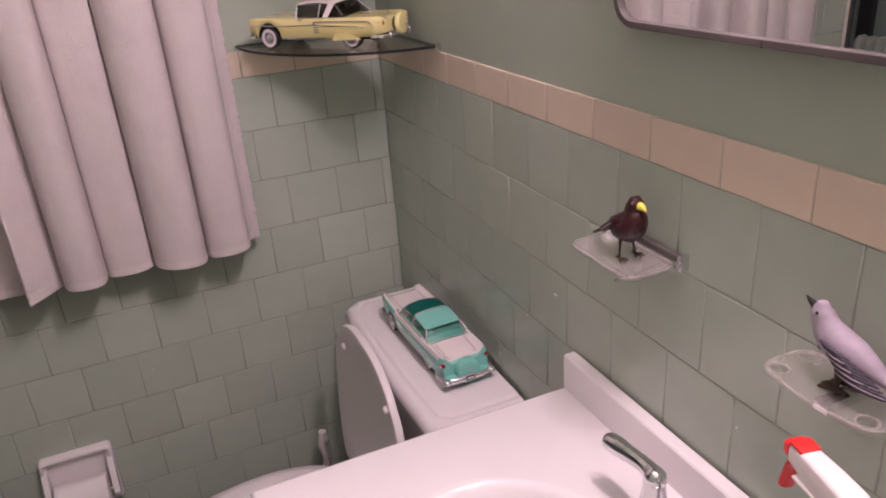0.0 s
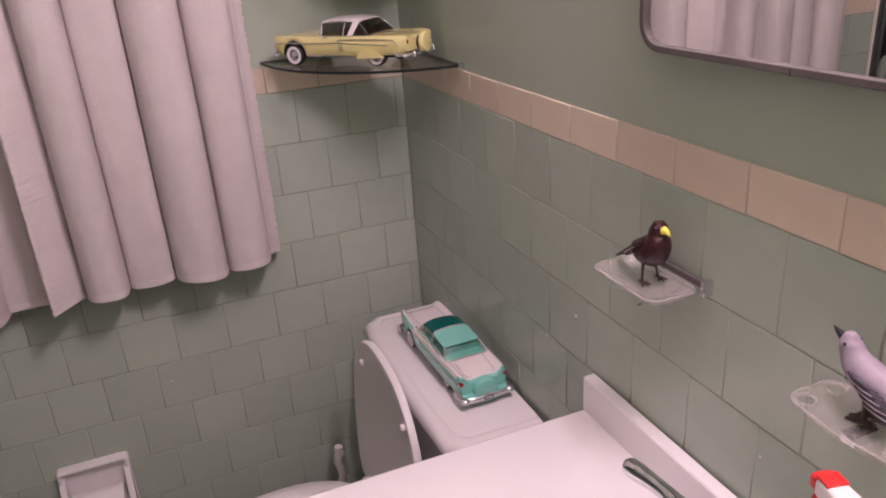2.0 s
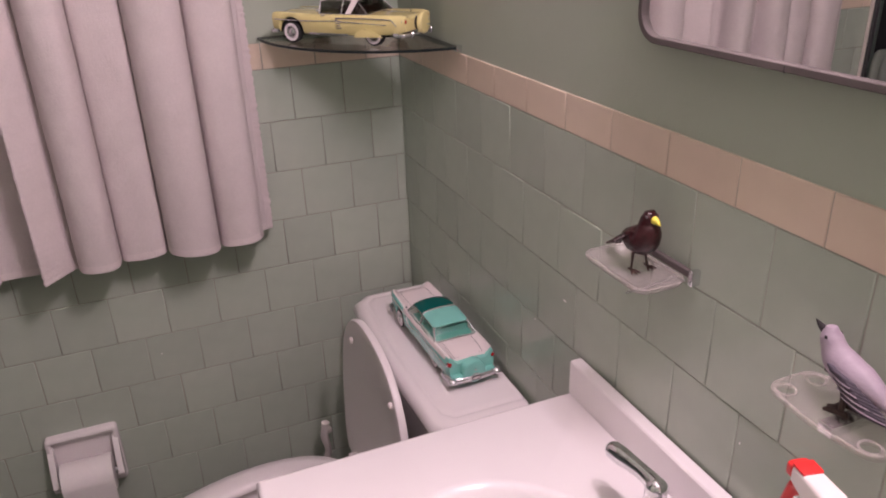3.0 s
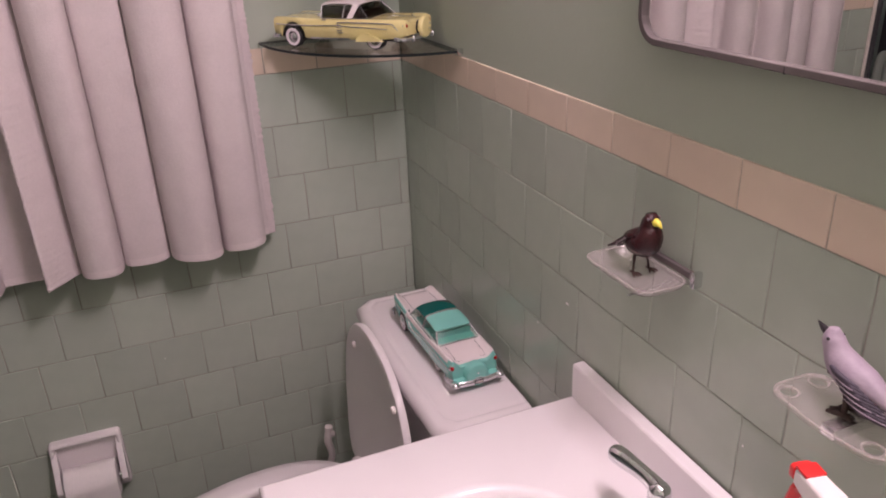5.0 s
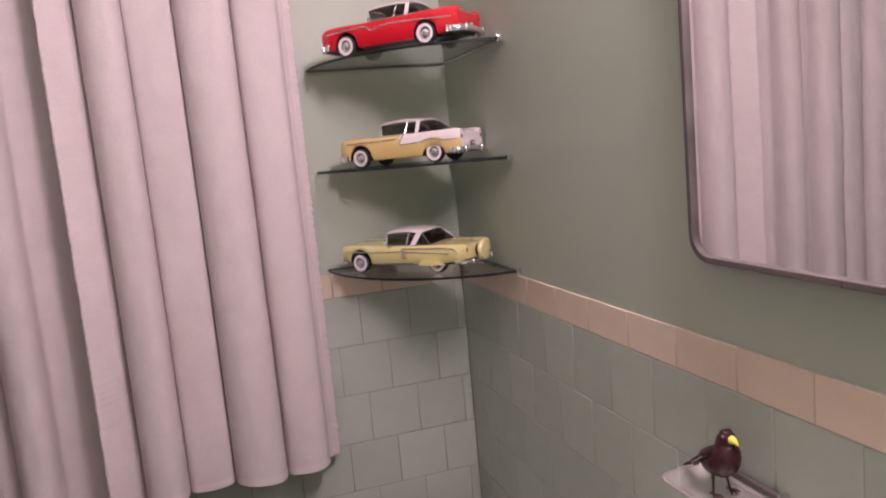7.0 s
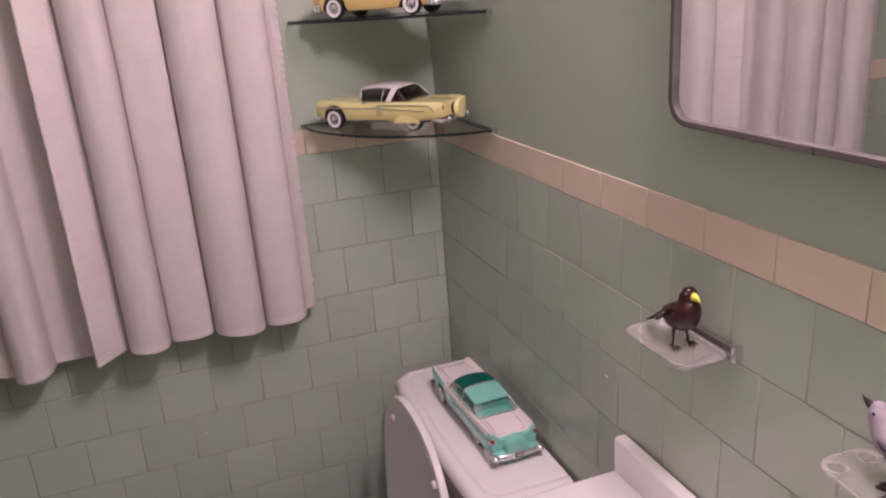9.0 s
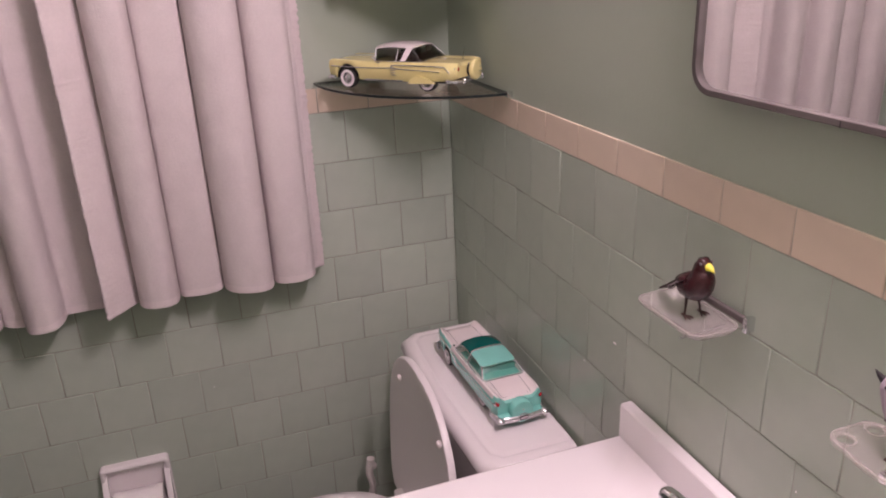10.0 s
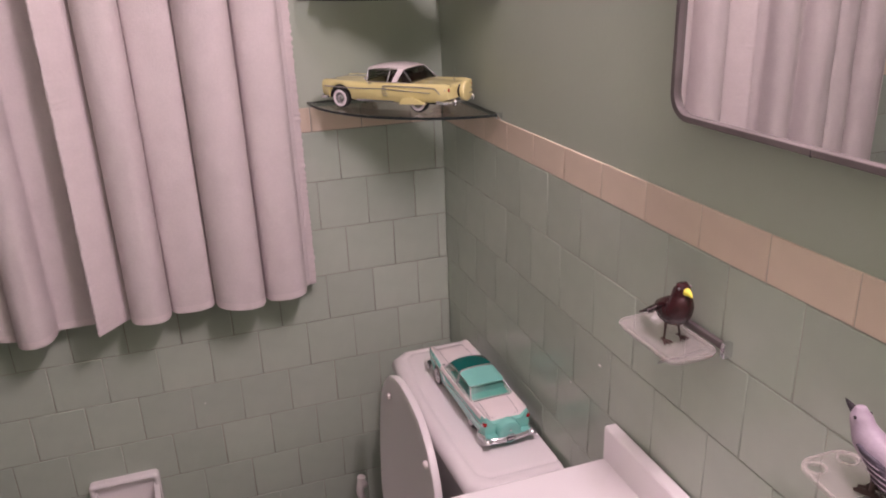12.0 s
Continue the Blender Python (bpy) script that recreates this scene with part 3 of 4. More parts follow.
make_panel("window_curtain", "white cotton curtain panel hanging in soft folds, overlapping its neighbour",
           [(-0.322, -0.346, -0.034, None, -0.052), (-0.347, -0.435, -0.056, 0.046), (-0.436, -0.538, -0.056, 0.068), (-0.539, -0.626, -0.056, 0.024), (-0.627, -0.705, -0.058, 0.068), (-0.706, -0.764, -0.064, None, -0.128)],
           1.985, 0.872, [(0, 9, 0.0042), (160, 172, 0.0030)])
make_panel("window_curtain", "white cotton curtain panel hanging in soft folds behind its neighbour",
           [(-0.700, -0.842, -0.040, None, -0.050), (-0.843, -0.916, -0.052, 0.066), (-0.917, -0.956, -0.050, 0.012), (-0.957, -1.045, -0.050, 0.060), (-1.046, -1.126, -0.050, 0.036), (-1.127, -1.218, -0.052, 0.050)],
           1.985, 0.860, [(185, 194, 0.003)])


def make_rod():
    r = thing("curtain_rod", pose(-0.785, -0.055, 1.992), "slim white curtain rod above the window", "curtain rod")
    bm = bmesh.new()
    tube(bm, [(-0.50, 0, 0), (0.50, 0, 0)], 0.006, n=12)
    part("rod", bm, M["white_plastic"], r)
    for s in (-0.49, 0.49):
        bm = bmesh.new()
        box(bm, (s - 0.006, 0.004, -0.008), (s + 0.006, 0.0575, 0.008), 0.002)
        box(bm, (s - 0.012, 0.0535, -0.02), (s + 0.012, 0.0575, 0.02), 0.001)
        part("bracket", bm, M["white_plastic"], r)


make_rod()


# ---- mirror and lamp on the wall ----
def make_mirror():
    w, h = 0.63, 0.62
    m = thing("wall_mirror", pose(0, -0.861 - w / 2, 1.3455 + h / 2), "wall mirror in a worn steel frame with rounded corners", "mirror")
    def ring(inset, x):
        return [Vector((x, a, b)) for a, b in rounded(w - 2 * inset, h - 2 * inset, 0.031 - inset * 0.8, 8)]
    bm = bmesh.new()
    loft(bm, [ring(0.0, 0.003), ring(0.0, -0.0185), ring(0.0008, -0.0198), ring(0.0014, -0.0202), ring(0.0068, -0.0202), ring(0.0074, -0.0196), ring(0.0078, -0.010)], cap=False)
    part("frame", bm, M["steel"], m, edge=28)
    bm = bmesh.new()
    loft(bm, [ring(0.006, -0.004), ring(0.006, -0.0140), ring(0.0075, -0.0150)])
    part("glass", bm, M["mirror"], m, "silvered mirror glass", smooth=False)
    for y in (0.105,):
        part("seam", box(bmesh.new(), (-0.0205, y - 0.0004, -h / 2 - 0.0002), (-0.012, y + 0.0004, -h / 2 + 0.0060)), M["black"], m, "thin joint in the frame", smooth=False)


make_mirror()


def make_lamp():
    v = thing("vanity_light", pose(0.0, LAMP_AT[1], LAMP_AT[2]), "chrome bar wall lamp over the mirror", "wall lamp")
    part("back_plate", box(bmesh.new(), (-0.012, -0.22, -0.045), (0.003, 0.22, 0.045), 0.004), M["chrome"], v)
    for y in BULBS:
        bm = bmesh.new()
        lathe(bm, [(0.022, 0.011), (0.023, 0.014), (0.018, 0.022), (0.014, 0.024)], pose(0, y, 0, 0, -90, 0), n=20)
        part("socket", bm, M["chrome"], v)


make_lamp()


# ---- glass corner shelves with model cars ----
SHELVES = (1.2645, 1.4715, 1.6785)
RX_SHELF, RY_SHELF = 0.298, 0.332   # reach along the north and the east wall


def make_shelf(z):
    s = thing("corner_shelf", pose(0, 0, z), "quarter round smoky glass shelf in the corner", "shelf", "glass corner shelves")
    n = 40
    def outline(inset, zz):
        rx, ry = RX_SHELF - inset, RY_SHELF - inset
        e = 0.002 + inset
        pts = [(-e, -e)] + [(min(-e, -rx * math.cos(a)), min(-e, -ry * math.sin(a))) for a in np.linspace(math.pi / 2, 0, n)]
        return [Vector((x, y, zz)) for x, y in pts]
    bm = bmesh.new()
    _, sides = loft(bm, [outline(0.0008, -0.0048), outline(0.0, -0.0042), outline(0.0, -0.0006), outline(0.0008, 0.0)])
    for f in sides[:-2]:
        f.material_index = 1
    bmesh.ops.recalc_face_normals(bm, faces=bm.faces)
    part("glass", bm, [M["shelf_glass"], M["glass_edge"]], s, smooth=False)
    bm = bmesh.new()
    box(bm, (-0.009, -RY_SHELF - 0.004, -0.008), (0.002, -RY_SHELF + 0.006, 0.003), 0.0012)
    part("clip", bm, M["chrome"], s)
    bm = bmesh.new()
    box(bm, (-0.0075, -RY_SHELF + 0.0105, -0.0072), (0.002, -0.012, -0.0049), 0.0005)
    part("rail", bm, M["chrome"], s, "thin metal support rail")
    return s


for z in SHELVES:
    make_shelf(z)


def make_wheel(parent, x, y, r, side):
    w = r * 0.36
    m = pose(x, y, r, -90 * side, 0, 0)
    bm = bmesh.new()
    prof = [(r * 0.60, -w), (r * 0.90, -w), (r * 0.98, -w * 0.75), (r, -w * 0.3), (r, w * 0.3), (r * 0.98, w * 0.75), (r * 0.91, w), (r * 0.83, w * 1.04), (r * 0.60, w * 1.02), (r * 0.58, w * 0.85)]
    lathe(bm, prof, m, n=28, mats=[0, 0, 0, 0, 0, 0, 0, 1, 1])
    wheel = part("wheel", bm, [M["rubber"], M["whitewall"]], parent, "black tyre with a broad white sidewall")
    bm = bmesh.new()
    lathe(bm, [(r * 0.585, w * 0.80), (r * 0.56, w * 0.95), (r * 0.46, w * 0.92), (r * 0.40, w * 0.80), (r * 0.30, w * 0.95), (r * 0.18, w * 1.12), (0, w * 1.16)], m, n=28)
    part("hubcap", bm, M["trim"], wheel)


def make_car(name, label, m, c):
    """A model car. x forward, y to its left. c: its measures, colours and fittings."""
    car = thing(name, m, label, "model car", "model cars")
    L, W, r = c["L"], c["W"], c["r"]
    hl = L / 2
    F = lambda key, f: float(np.interp(f, c[key][0], c[key][1]))
    xs = sorted(set(list(np.linspace(-hl, hl, 64)) + [c["xr"] + s * c["ar"] * q for s in (-1, 1) for q in (1, 0.98, 0.9)] + [c["xf"] + s * c["af"] * q for s in (-1, 1) for q in (1, 0.98, 0.9)]))
    def low(x):
        z = F("zb", x / L + 0.5)
        for wx, a, top in ((c["xf"], c["af"], 1.0), (c["xr"], c["ar"], c.get("skirt", 1.0))):
            d = (x - wx) / a
            if abs(d) < 1:
                z = max(z, r * 0.2 + a * 1.0 * top * math.sqrt(1 - d * d) + r * 0.72 * top)
        return z
    def width(x):
        return W / 2 * F("hw", x / L + 0.5)
    def section(x):
        f = x / L + 0.5
        w, zb, zs, zc = width(x), low(x), F("zs", f), F("zc", f)
        zm = zb + 0.55 * (zs - zb)
        fl = c.get("flat", 0.30)
        half = [(w * 0.90, zb), (w * 0.965, zb + 0.12 * (zs - zb)), (w, zm), (w * 0.985, zs - 0.18 * (zs - zb)), (w * 0.93, zs - 0.03 * (zs - zb)), (w * 0.86, zs), (w * 0.76, zs * 0.55 + zc * 0.45 - 0.0006), (w * 0.60, zc - 0.0002), (w * fl, zc + 0.0005)]
        pts = [Vector((x, 0, zb))] + [Vector((x, a, b)) for a, b in half] + [Vector((x, 0, zc + 0.0008))] + [Vector((x, -a, b)) for a, b in reversed(half)]
        return pts
    bm = bmesh.new()
    vs, faces = loft(bm, [section(x) for x in xs])
    n = len(vs[0])
    for k in range(len(xs) - 1):
        f = (xs[k] + xs[k + 1]) / 2 / L + 0.5
        for i in range(n):
            face = faces[k * n + i]
            j = i if i < n // 2 else n - 1 - i   # 0 floor ... 9 top
            if j == 0:
                face.material_index = 2
            else:
                face.material_index = c["tone"](f, j, face.calc_center_median().z)
    faces[-2].material_index = 1 if c.get("white_tail") else 0
    bmesh.ops.recalc_face_normals(bm, faces=bm.faces)
    part("body", bm, [M[c["paint"]], M[c["second"]], M["black"]], car, edge=40)
    # chassis underneath
    bm = bmesh.new()
    box(bm, (-hl * 0.8, -W * 0.24, 0.0125), (hl * 0.8, W * 0.24, 0.0235), 0.002)
    part("chassis", bm, M["black"], car)
    for wx in (c["xf"], c["xr"]):
        for side in (1, -1):
            make_wheel(car, wx, side * (W / 2 * 0.97 - r * 0.40 - (0.004 if wx < 0 and c.get("skirt") else 0)), r, side)
    # cabin
    g = c["cabin"]  # base rear, base front, top rear, top front (x), belt z, roof z
    b0, b1, t0, t1, zl, zr = g
    wb, wt = width((b0 + b1) / 2) * 0.87, width((b0 + b1) / 2) * 0.70
    bm = bmesh.new()
    rows = []
    for f in np.linspace(0, 1, 13):
        x = t0 + (t1 - t0) * f
        crown = 0.0045 * (1 - (2 * f - 1) ** 2) ** 0.7
        rows.append([Vector((x + 0.004 * (1 - q * q) * (1 if f > 0.5 else -1) * abs(2 * f - 1) ** 3, wt * 1.03 * q, zr - 0.0065 + crown + 0.0045 * (1 - q * q) ** 0.6)) for q in np.linspace(-1, 1, 11)])
    loft(bm, [row + [p - Vector((0, 0, 0.0022)) for p in reversed(row)] for row in rows])
    if c.get("top_split"):
        for f in bm.faces:
            if f.calc_center_median().x > c["top_split"]:
                f.material_index = 1
    bmesh.ops.recalc_face_normals(bm, faces=bm.faces)
    part("roof", bm, [M[c["roof"]], M["green_glass"]], car, edge=50)
    if c.get("band"):
        bm = bmesh.new()
        xb = c["top_split"]
        line = [(xb, wb + 0.001, zl)] + [(xb, wt * 1.05 * q, zr - 0.0012 + 0.0050 * (1 - q * q) ** 0.6 - (0.0045 if abs(q) == 1 else 0)) for q in np.linspace(1, -1, 15)] + [(xb, -wb - 0.001, zl)]
        tube(bm, line, 0.0019, n=8)
        part("roof_band", bm, M["trim"], car, "chrome band over the roof")
    def pane(nm, corners, mat=c.get("glass", "car_glass"), bow=0.0, tk=0.0008):
        a, b, d, e = (Vector(p) for p in corners)  # lower 1, lower 2, upper 2, upper 1
        nrm = (b - a).cross(e - a).normalized()
        grid = []
        for v in np.linspace(0, 1, 4):
            grid.append([(a.lerp(b, u)).lerp(e.lerp(d, u), v) + nrm * bow * (1 - (2 * u - 1) ** 2) for u in np.linspace(0, 1, 9)])
        q = bmesh.new()
        loft(q, [row + [p - nrm * tk for p in reversed(row)] for row in grid])
        bmesh.ops.recalc_face_normals(q, faces=q.faces)
        q2 = bmesh.new()
        glass = part(nm, q, M[mat], car)
        rim = [a, a.lerp(b, 0.5) + nrm * bow, b, d, d.lerp(e, 0.5) + nrm * bow, e, a]
        tube(q2, [p + nrm * 0.0003 for p in rim], c.get("rim", 0.0009), n=6)
        part("window_frame", q2, M["trim"], glass)
    zt = zr - 0.0068
    pane("windshield", [(b1, wb, zl), (b1, -wb, zl), (t1, -wt, zt), (t1, wt, zt)], bow=-0.004)
    pane("rear_window", [(b0, -wb, zl), (b0, wb, zl), (t0, wt, zt), (t0, -wt, zt)], bow=-0.004)
    for s in (1, -1):
        cp = c.get("c_pillar", 0.0)
        foot, head = c.get("wrap", ((0.0, cp), (-0.002, cp * 0.55)))
        pane("side_window", [(b0 + foot[1], s * wb, zl), (b1 - 0.004, s * wb, zl), (t1 - 0.001, s * wt, zt), (t0 + head[1], s * wt, zt)])
        if foot[0] > 0.004:
            pane("quarter_window", [(b0, s * wb, zl), (b0 + foot[0], s * wb, zl), (t0 + head[0] + 0.001, s * wt, zt), (t0 + head[0], s * wt, zt)])
        # pillars and window frames
        bm = bmesh.new()
        tube(bm, [(b1, s * wb, zl - 0.001), (t1, s * wt, zt)], 0.0011, n=6)
        part("pillar", bm, M["trim"], car)
        bm = bmesh.new()
        if cp:
            q = 0.0012
            outer = [(b0 + foot[0] - 0.001, s * (wb + q), zl - 0.001), (b0 + foot[1], s * (wb + q), zl - 0.001), (t0 + head[1], s * (wt + q), zt + 0.001), (t0 + head[0], s * (wt + q), zt + 0.001)]
            inner = [(x, y - s * 0.002, z) for x, y, z in outer]
            loft(bm, [[Vector(p) for p in outer], [Vector(p) for p in inner]])
            bmesh.ops.recalc_face_normals(bm, faces=bm.faces)
            part("rear_pillar", bm, M[c["roof"]], car, smooth=False)
        else:
            tube(bm, [(b0, s * wb, zl - 0.001), (t0, s * wt, zt)], 0.0013, n=6)
            part("rear_pillar", bm, M["chrome"], car)
        bm = bmesh.new()
        xm = c.get("b_post", (b0 + b1) / 2 + 0.004)
        tube(bm, [(xm, s * (wb + 0.0003), zl), (xm - 0.003, s * (wt + 0.0003), zt)], 0.0008, n=6)
        part("door_post", bm, M["trim"], car)
        bm = bmesh.new()
        tube(bm, [(b0, s * (wb + 0.001), zl), (b1, s * (wb + 0.001), zl)], 0.0009, n=6)
        part("belt_trim", bm, M["trim"], car)
        # side spear
        for line in c["spears"]:
            bm = bmesh.new()
            pts = [(f * L - hl, 0, z) for f, z in smooth_line(line, 20)]
            tube(bm, [(x, s * (width(x) + 0.0003), z) for x, _, z in pts], 0.0011, n=6)
            part("side_trim", bm, M["trim"], car)
        # lights
        zh = F("zs", 0.985) * 0.80
        bm = bmesh.new()
        lathe(bm, [(0.0068, -0.004), (0.0072, 0.001), (0.006, 0.002), (0.004, 0.0035), (0, 0.004)], pose(hl - 0.001, s * W * 0.36, zh, 0, 90, 0), n=18)
        part("headlight", bm, M["lamp_clear"], car)
        bm = bmesh.new()
        zt_ = c["tail"][1]
        ellipsoid(bm, (-hl + c["tail"][0], s * W * c["tail"][2], zt_), (0.006, 0.0042, 0.0052), seg=12, rings=8)
        part("tail_light", bm, M["lamp_red"], car, "red tail lamp lens")
        bm = bmesh.new()
        lathe(bm, [(0.0056, -0.002), (0.0066, 0.0), (0.0056, 0.002)], pose(-hl + c["tail"][0] + 0.001, s * W * c["tail"][2], zt_, 0, -90, 0), n=16)
        part("tail_bezel", bm, M["chrome"], car)
    # bumpers with guards
    for sx, nm in ((1, "front_bumper"), (-1, "rear_bumper")):
        bm = bmesh.new()
        ext = c.get("rear_ext", 0.0) if sx < 0 else 0.0
        zz = 0.0195
        line = smooth_line([(sx * (hl - 0.020), W * 0.505, zz + 0.001), (sx * (hl - 0.004), W * 0.495, zz), (sx * (hl + 0.003 + ext), W * 0.36, zz), (sx * (hl + 0.006 + ext), 0, zz), (sx * (hl + 0.003 + ext), -W * 0.36, zz), (sx * (hl - 0.004), -W * 0.495, zz), (sx * (hl - 0.020), -W * 0.505, zz + 0.001)], 36)
        rings = []
        for i, p in enumerate(line):
            d = Vector(line[min(i + 1, 35)]) - Vector(line[max(i - 1, 0)])
            out = Vector((d.y, -d.x, 0)).normalized() * sx
            out = -out if out.x * sx < 0 else out
            slim = 0.55 if c.get("slim") else 1.0
            rings.append([Vector(p) + out * a + Vector((0, 0, b * slim + 0.003 * (1 - slim))) for a, b in ((0.0022, 0), (0.0016, 0.0042), (-0.0012, 0.0055), (-0.002, 0), (-0.0012, -0.0055), (0.0016, -0.0042))])
        loft(bm, rings)
        for s in (1, -1):
            wide = c.get("bullets") and sx < 0
            ellipsoid(bm, (sx * (hl + (0.001 if wide else 0.004) + ext), s * W * (0.445 if wide else 0.33), zz + 0.001), (0.010, 0.0085, 0.0062) if wide else (0.004, 0.0032, 0.0060) if c.get("slim") else (0.005, 0.006, 0.0072), seg=14, rings=8)
        bmesh.ops.recalc_face_normals(bm, faces=bm.faces)
        part(nm, bm, M["trim"], car, edge=60)
    bm = bmesh.new()
    for k in range(5):
        tube(bm, [(hl - 0.001, -W * 0.30, 0.025 + 0.0028 * k), (hl + 0.0018, 0, 0.025 + 0.0028 * k), (hl - 0.001, W * 0.30, 0.025 + 0.0028 * k)], 0.0009, n=6)
    part("grille", bm, M["chrome"], car)
    # shut lines of the bonnet and the boot lid
    for nm, x0, x1 in ((("boot_seam", b0 - 0.004, -hl + 0.012), ("bonnet_seam", b1 + 0.010, hl - 0.010)) if c.get("seams") else ()):
        bm = bmesh.new()
        top = lambda x: F("zc", x / L + 0.5) + 0.0001
        run = [(x, top(x)) for x in np.linspace(x0, x1, 8)]
        tube(bm, [(x, width(x) * 0.60, z) for x, z in run] + [(x, -width(x) * 0.60, z) for x, z in reversed(run)], 0.00035, n=5)
        part(nm, bm, M["black"], car, "dark shut line")
    # seats and wheel inside
    bm = bmesh.new()
    for x in (b0 + (b1 - b0) * 0.22, b0 + (b1 - b0) * 0.56):
        box(bm, (x - 0.005, -wb * 0.88, zl - 0.006), (x + 0.005, wb * 0.88, zl + 0.012), 0.003)
    part("seats", bm, M[c.get("inside", "interior")], car)
    bm = bmesh.new()
    xs_ = b1 - 0.020
    tube(bm, [(xs_ + 0.004 * math.sin(a), wb * 0.45 + 0.008 * math.cos(a), zl + 0.003 + 0.008 * math.sin(a)) for a in np.linspace(0, 2 * math.pi, 16)], 0.0006, n=5)
    part("steering_wheel", bm, M["interior"], car)
    # spare wheel in its cover behind the boot
    if c.get("spare"):
        sr, sz = c["spare"]
        gap = c.get("spare_gap", 0.0)
        bm = bmesh.new()
        th = 0.45 if gap else 1.0
        lathe(bm, [(a, q * th) for a, q in ((sr * 0.96, -0.010), (sr, -0.006), (sr, 0.004), (sr * 0.93, 0.0085), (sr * 0.72, 0.0105), (sr * 0.45, 0.0095), (0, 0.0095))], pose(-hl - 0.006 - gap, 0, sz, 0, -90, 0), n=32)
        spare = part("spare_wheel", bm, M[c["spare_paint"]], car)
        bm = bmesh.new()
        box(bm, (-hl - 0.0172 - gap, -0.0016, sz + 0.004), (-hl - 0.0154 - gap, 0.0016, sz + 0.0075), 0.0005)
        box(bm, (-hl - 0.0172 - gap, -0.0065, sz - 0.0032), (-hl - 0.0154 - gap, 0.0065, sz - 0.0016), 0.0004)
        part("badge", bm, M["chrome"], spare)
        if gap:
            # added black core, stands in for the shade between boot and spare
            bm = bmesh.new()
            tube(bm, [(-hl + 0.001, 0, sz - 0.001), (-hl - gap - 0.0015, 0, sz)], sr * 0.62, n=24)
            part("spare_mount", bm, M["black"], spare)
    if c.get("pan"):
        bm = bmesh.new()
        box(bm, (-hl - 0.013, -W * 0.44, 0.0175), (-hl + 0.004, W * 0.44, 0.0255), 0.003)
        part("splash_pan", bm, M[c["paint"]], car)
    if c.get("rocker"):
        for s in (1, -1):
            bm = bmesh.new()
            box(bm, (-0.028, s * W * 0.452 - 0.0012, 0.0168), (0.058, s * W * 0.452 + 0.0022, 0.0200), 0.0006)
            part("rocker_trim", bm, M["trim"], car)
            for k in range(4):
                bm = bmesh.new()
                zz = 0.030 + 0.0042 * k
                x = -0.012 + 0.001 * k
                tube(bm, [(x - 0.005, s * (width(x) + 0.0004), zz), (x + 0.006, s * (width(x) + 0.0004), zz)], 0.0009, n=6)
                part("side_vent", bm, M["trim"], car)
            bm = bmesh.new()
            tube(bm, [(0.018, s * (width(0.018) * 0.985), 0.0515), (0.027, s * (width(0.027) * 0.985), 0.0515)], 0.0011, n=6)
            part("door_handle", bm, M["trim"], car)
    if c.get("plate"):
        bm = bmesh.new()
        px, pz = c["plate"]
        box(bm, (px - 0.0012, -0.0088, pz - 0.004), (px, 0.0088, pz + 0.004), 0.0006)
        plate = part("number_plate", bm, M["black"], car)
        bm = bmesh.new()
        for k in range(5):
            box(bm, (px - 0.0016, -0.0062 + 0.0026 * k, pz - 0.0018), (px - 0.0011, -0.0044 + 0.0026 * k, pz + 0.0018))
        part("plain_bars", bm, M["car_white"], plate, smooth=False)
    if c.get("aerial"):
        bm = bmesh.new()
        ax, ay, az = c["aerial"]
        tube(bm, [(ax, ay, az - 0.001), (ax, ay, az + 0.003)], 0.0018, n=8)
        tube(bm, [(ax, ay, az + 0.003), (ax - 0.004, ay, az + 0.022)], 0.0004, n=5)
        part("aerial", bm, M["chrome"], car)
    if c.get("skirts"):
        for s in (1, -1):
            bm = bmesh.new()
            x0, x1 = c["xr"] - c["ar"] * 0.95, c["xr"] + c["ar"] * 1.5
            pts = [(x0, 0.0165), (x1, 0.0150)] + [(x1 + (x0 - x1) * q, 0.0165 + 0.0125 * math.sin(math.pi * (0.06 + 0.94 * q) ** 0.8)) for q in np.linspace(0.05, 0.95, 12)]
            loft(bm, [[Vector((x, s * (width(x) + o), z)) for x, z in pts] for o in (-0.0012, 0.0020)])
            bmesh.ops.recalc_face_normals(bm, faces=bm.faces)
            part("fender_skirt", bm, M[c["paint"]], car)
    bm = bmesh.new()
    tube(bm, [(b1 + 0.004, W * 0.42, zl - 0.001), (b1 + 0.003, W * 0.44, zl + 0.004)], 0.0008, n=6)
    ellipsoid(bm, (b1 + 0.003, W * 0.44, zl + 0.005), (0.0018, 0.003, 0.003), seg=10, rings=6)
    part("door_mirror", bm, M["chrome"], car)
    return car


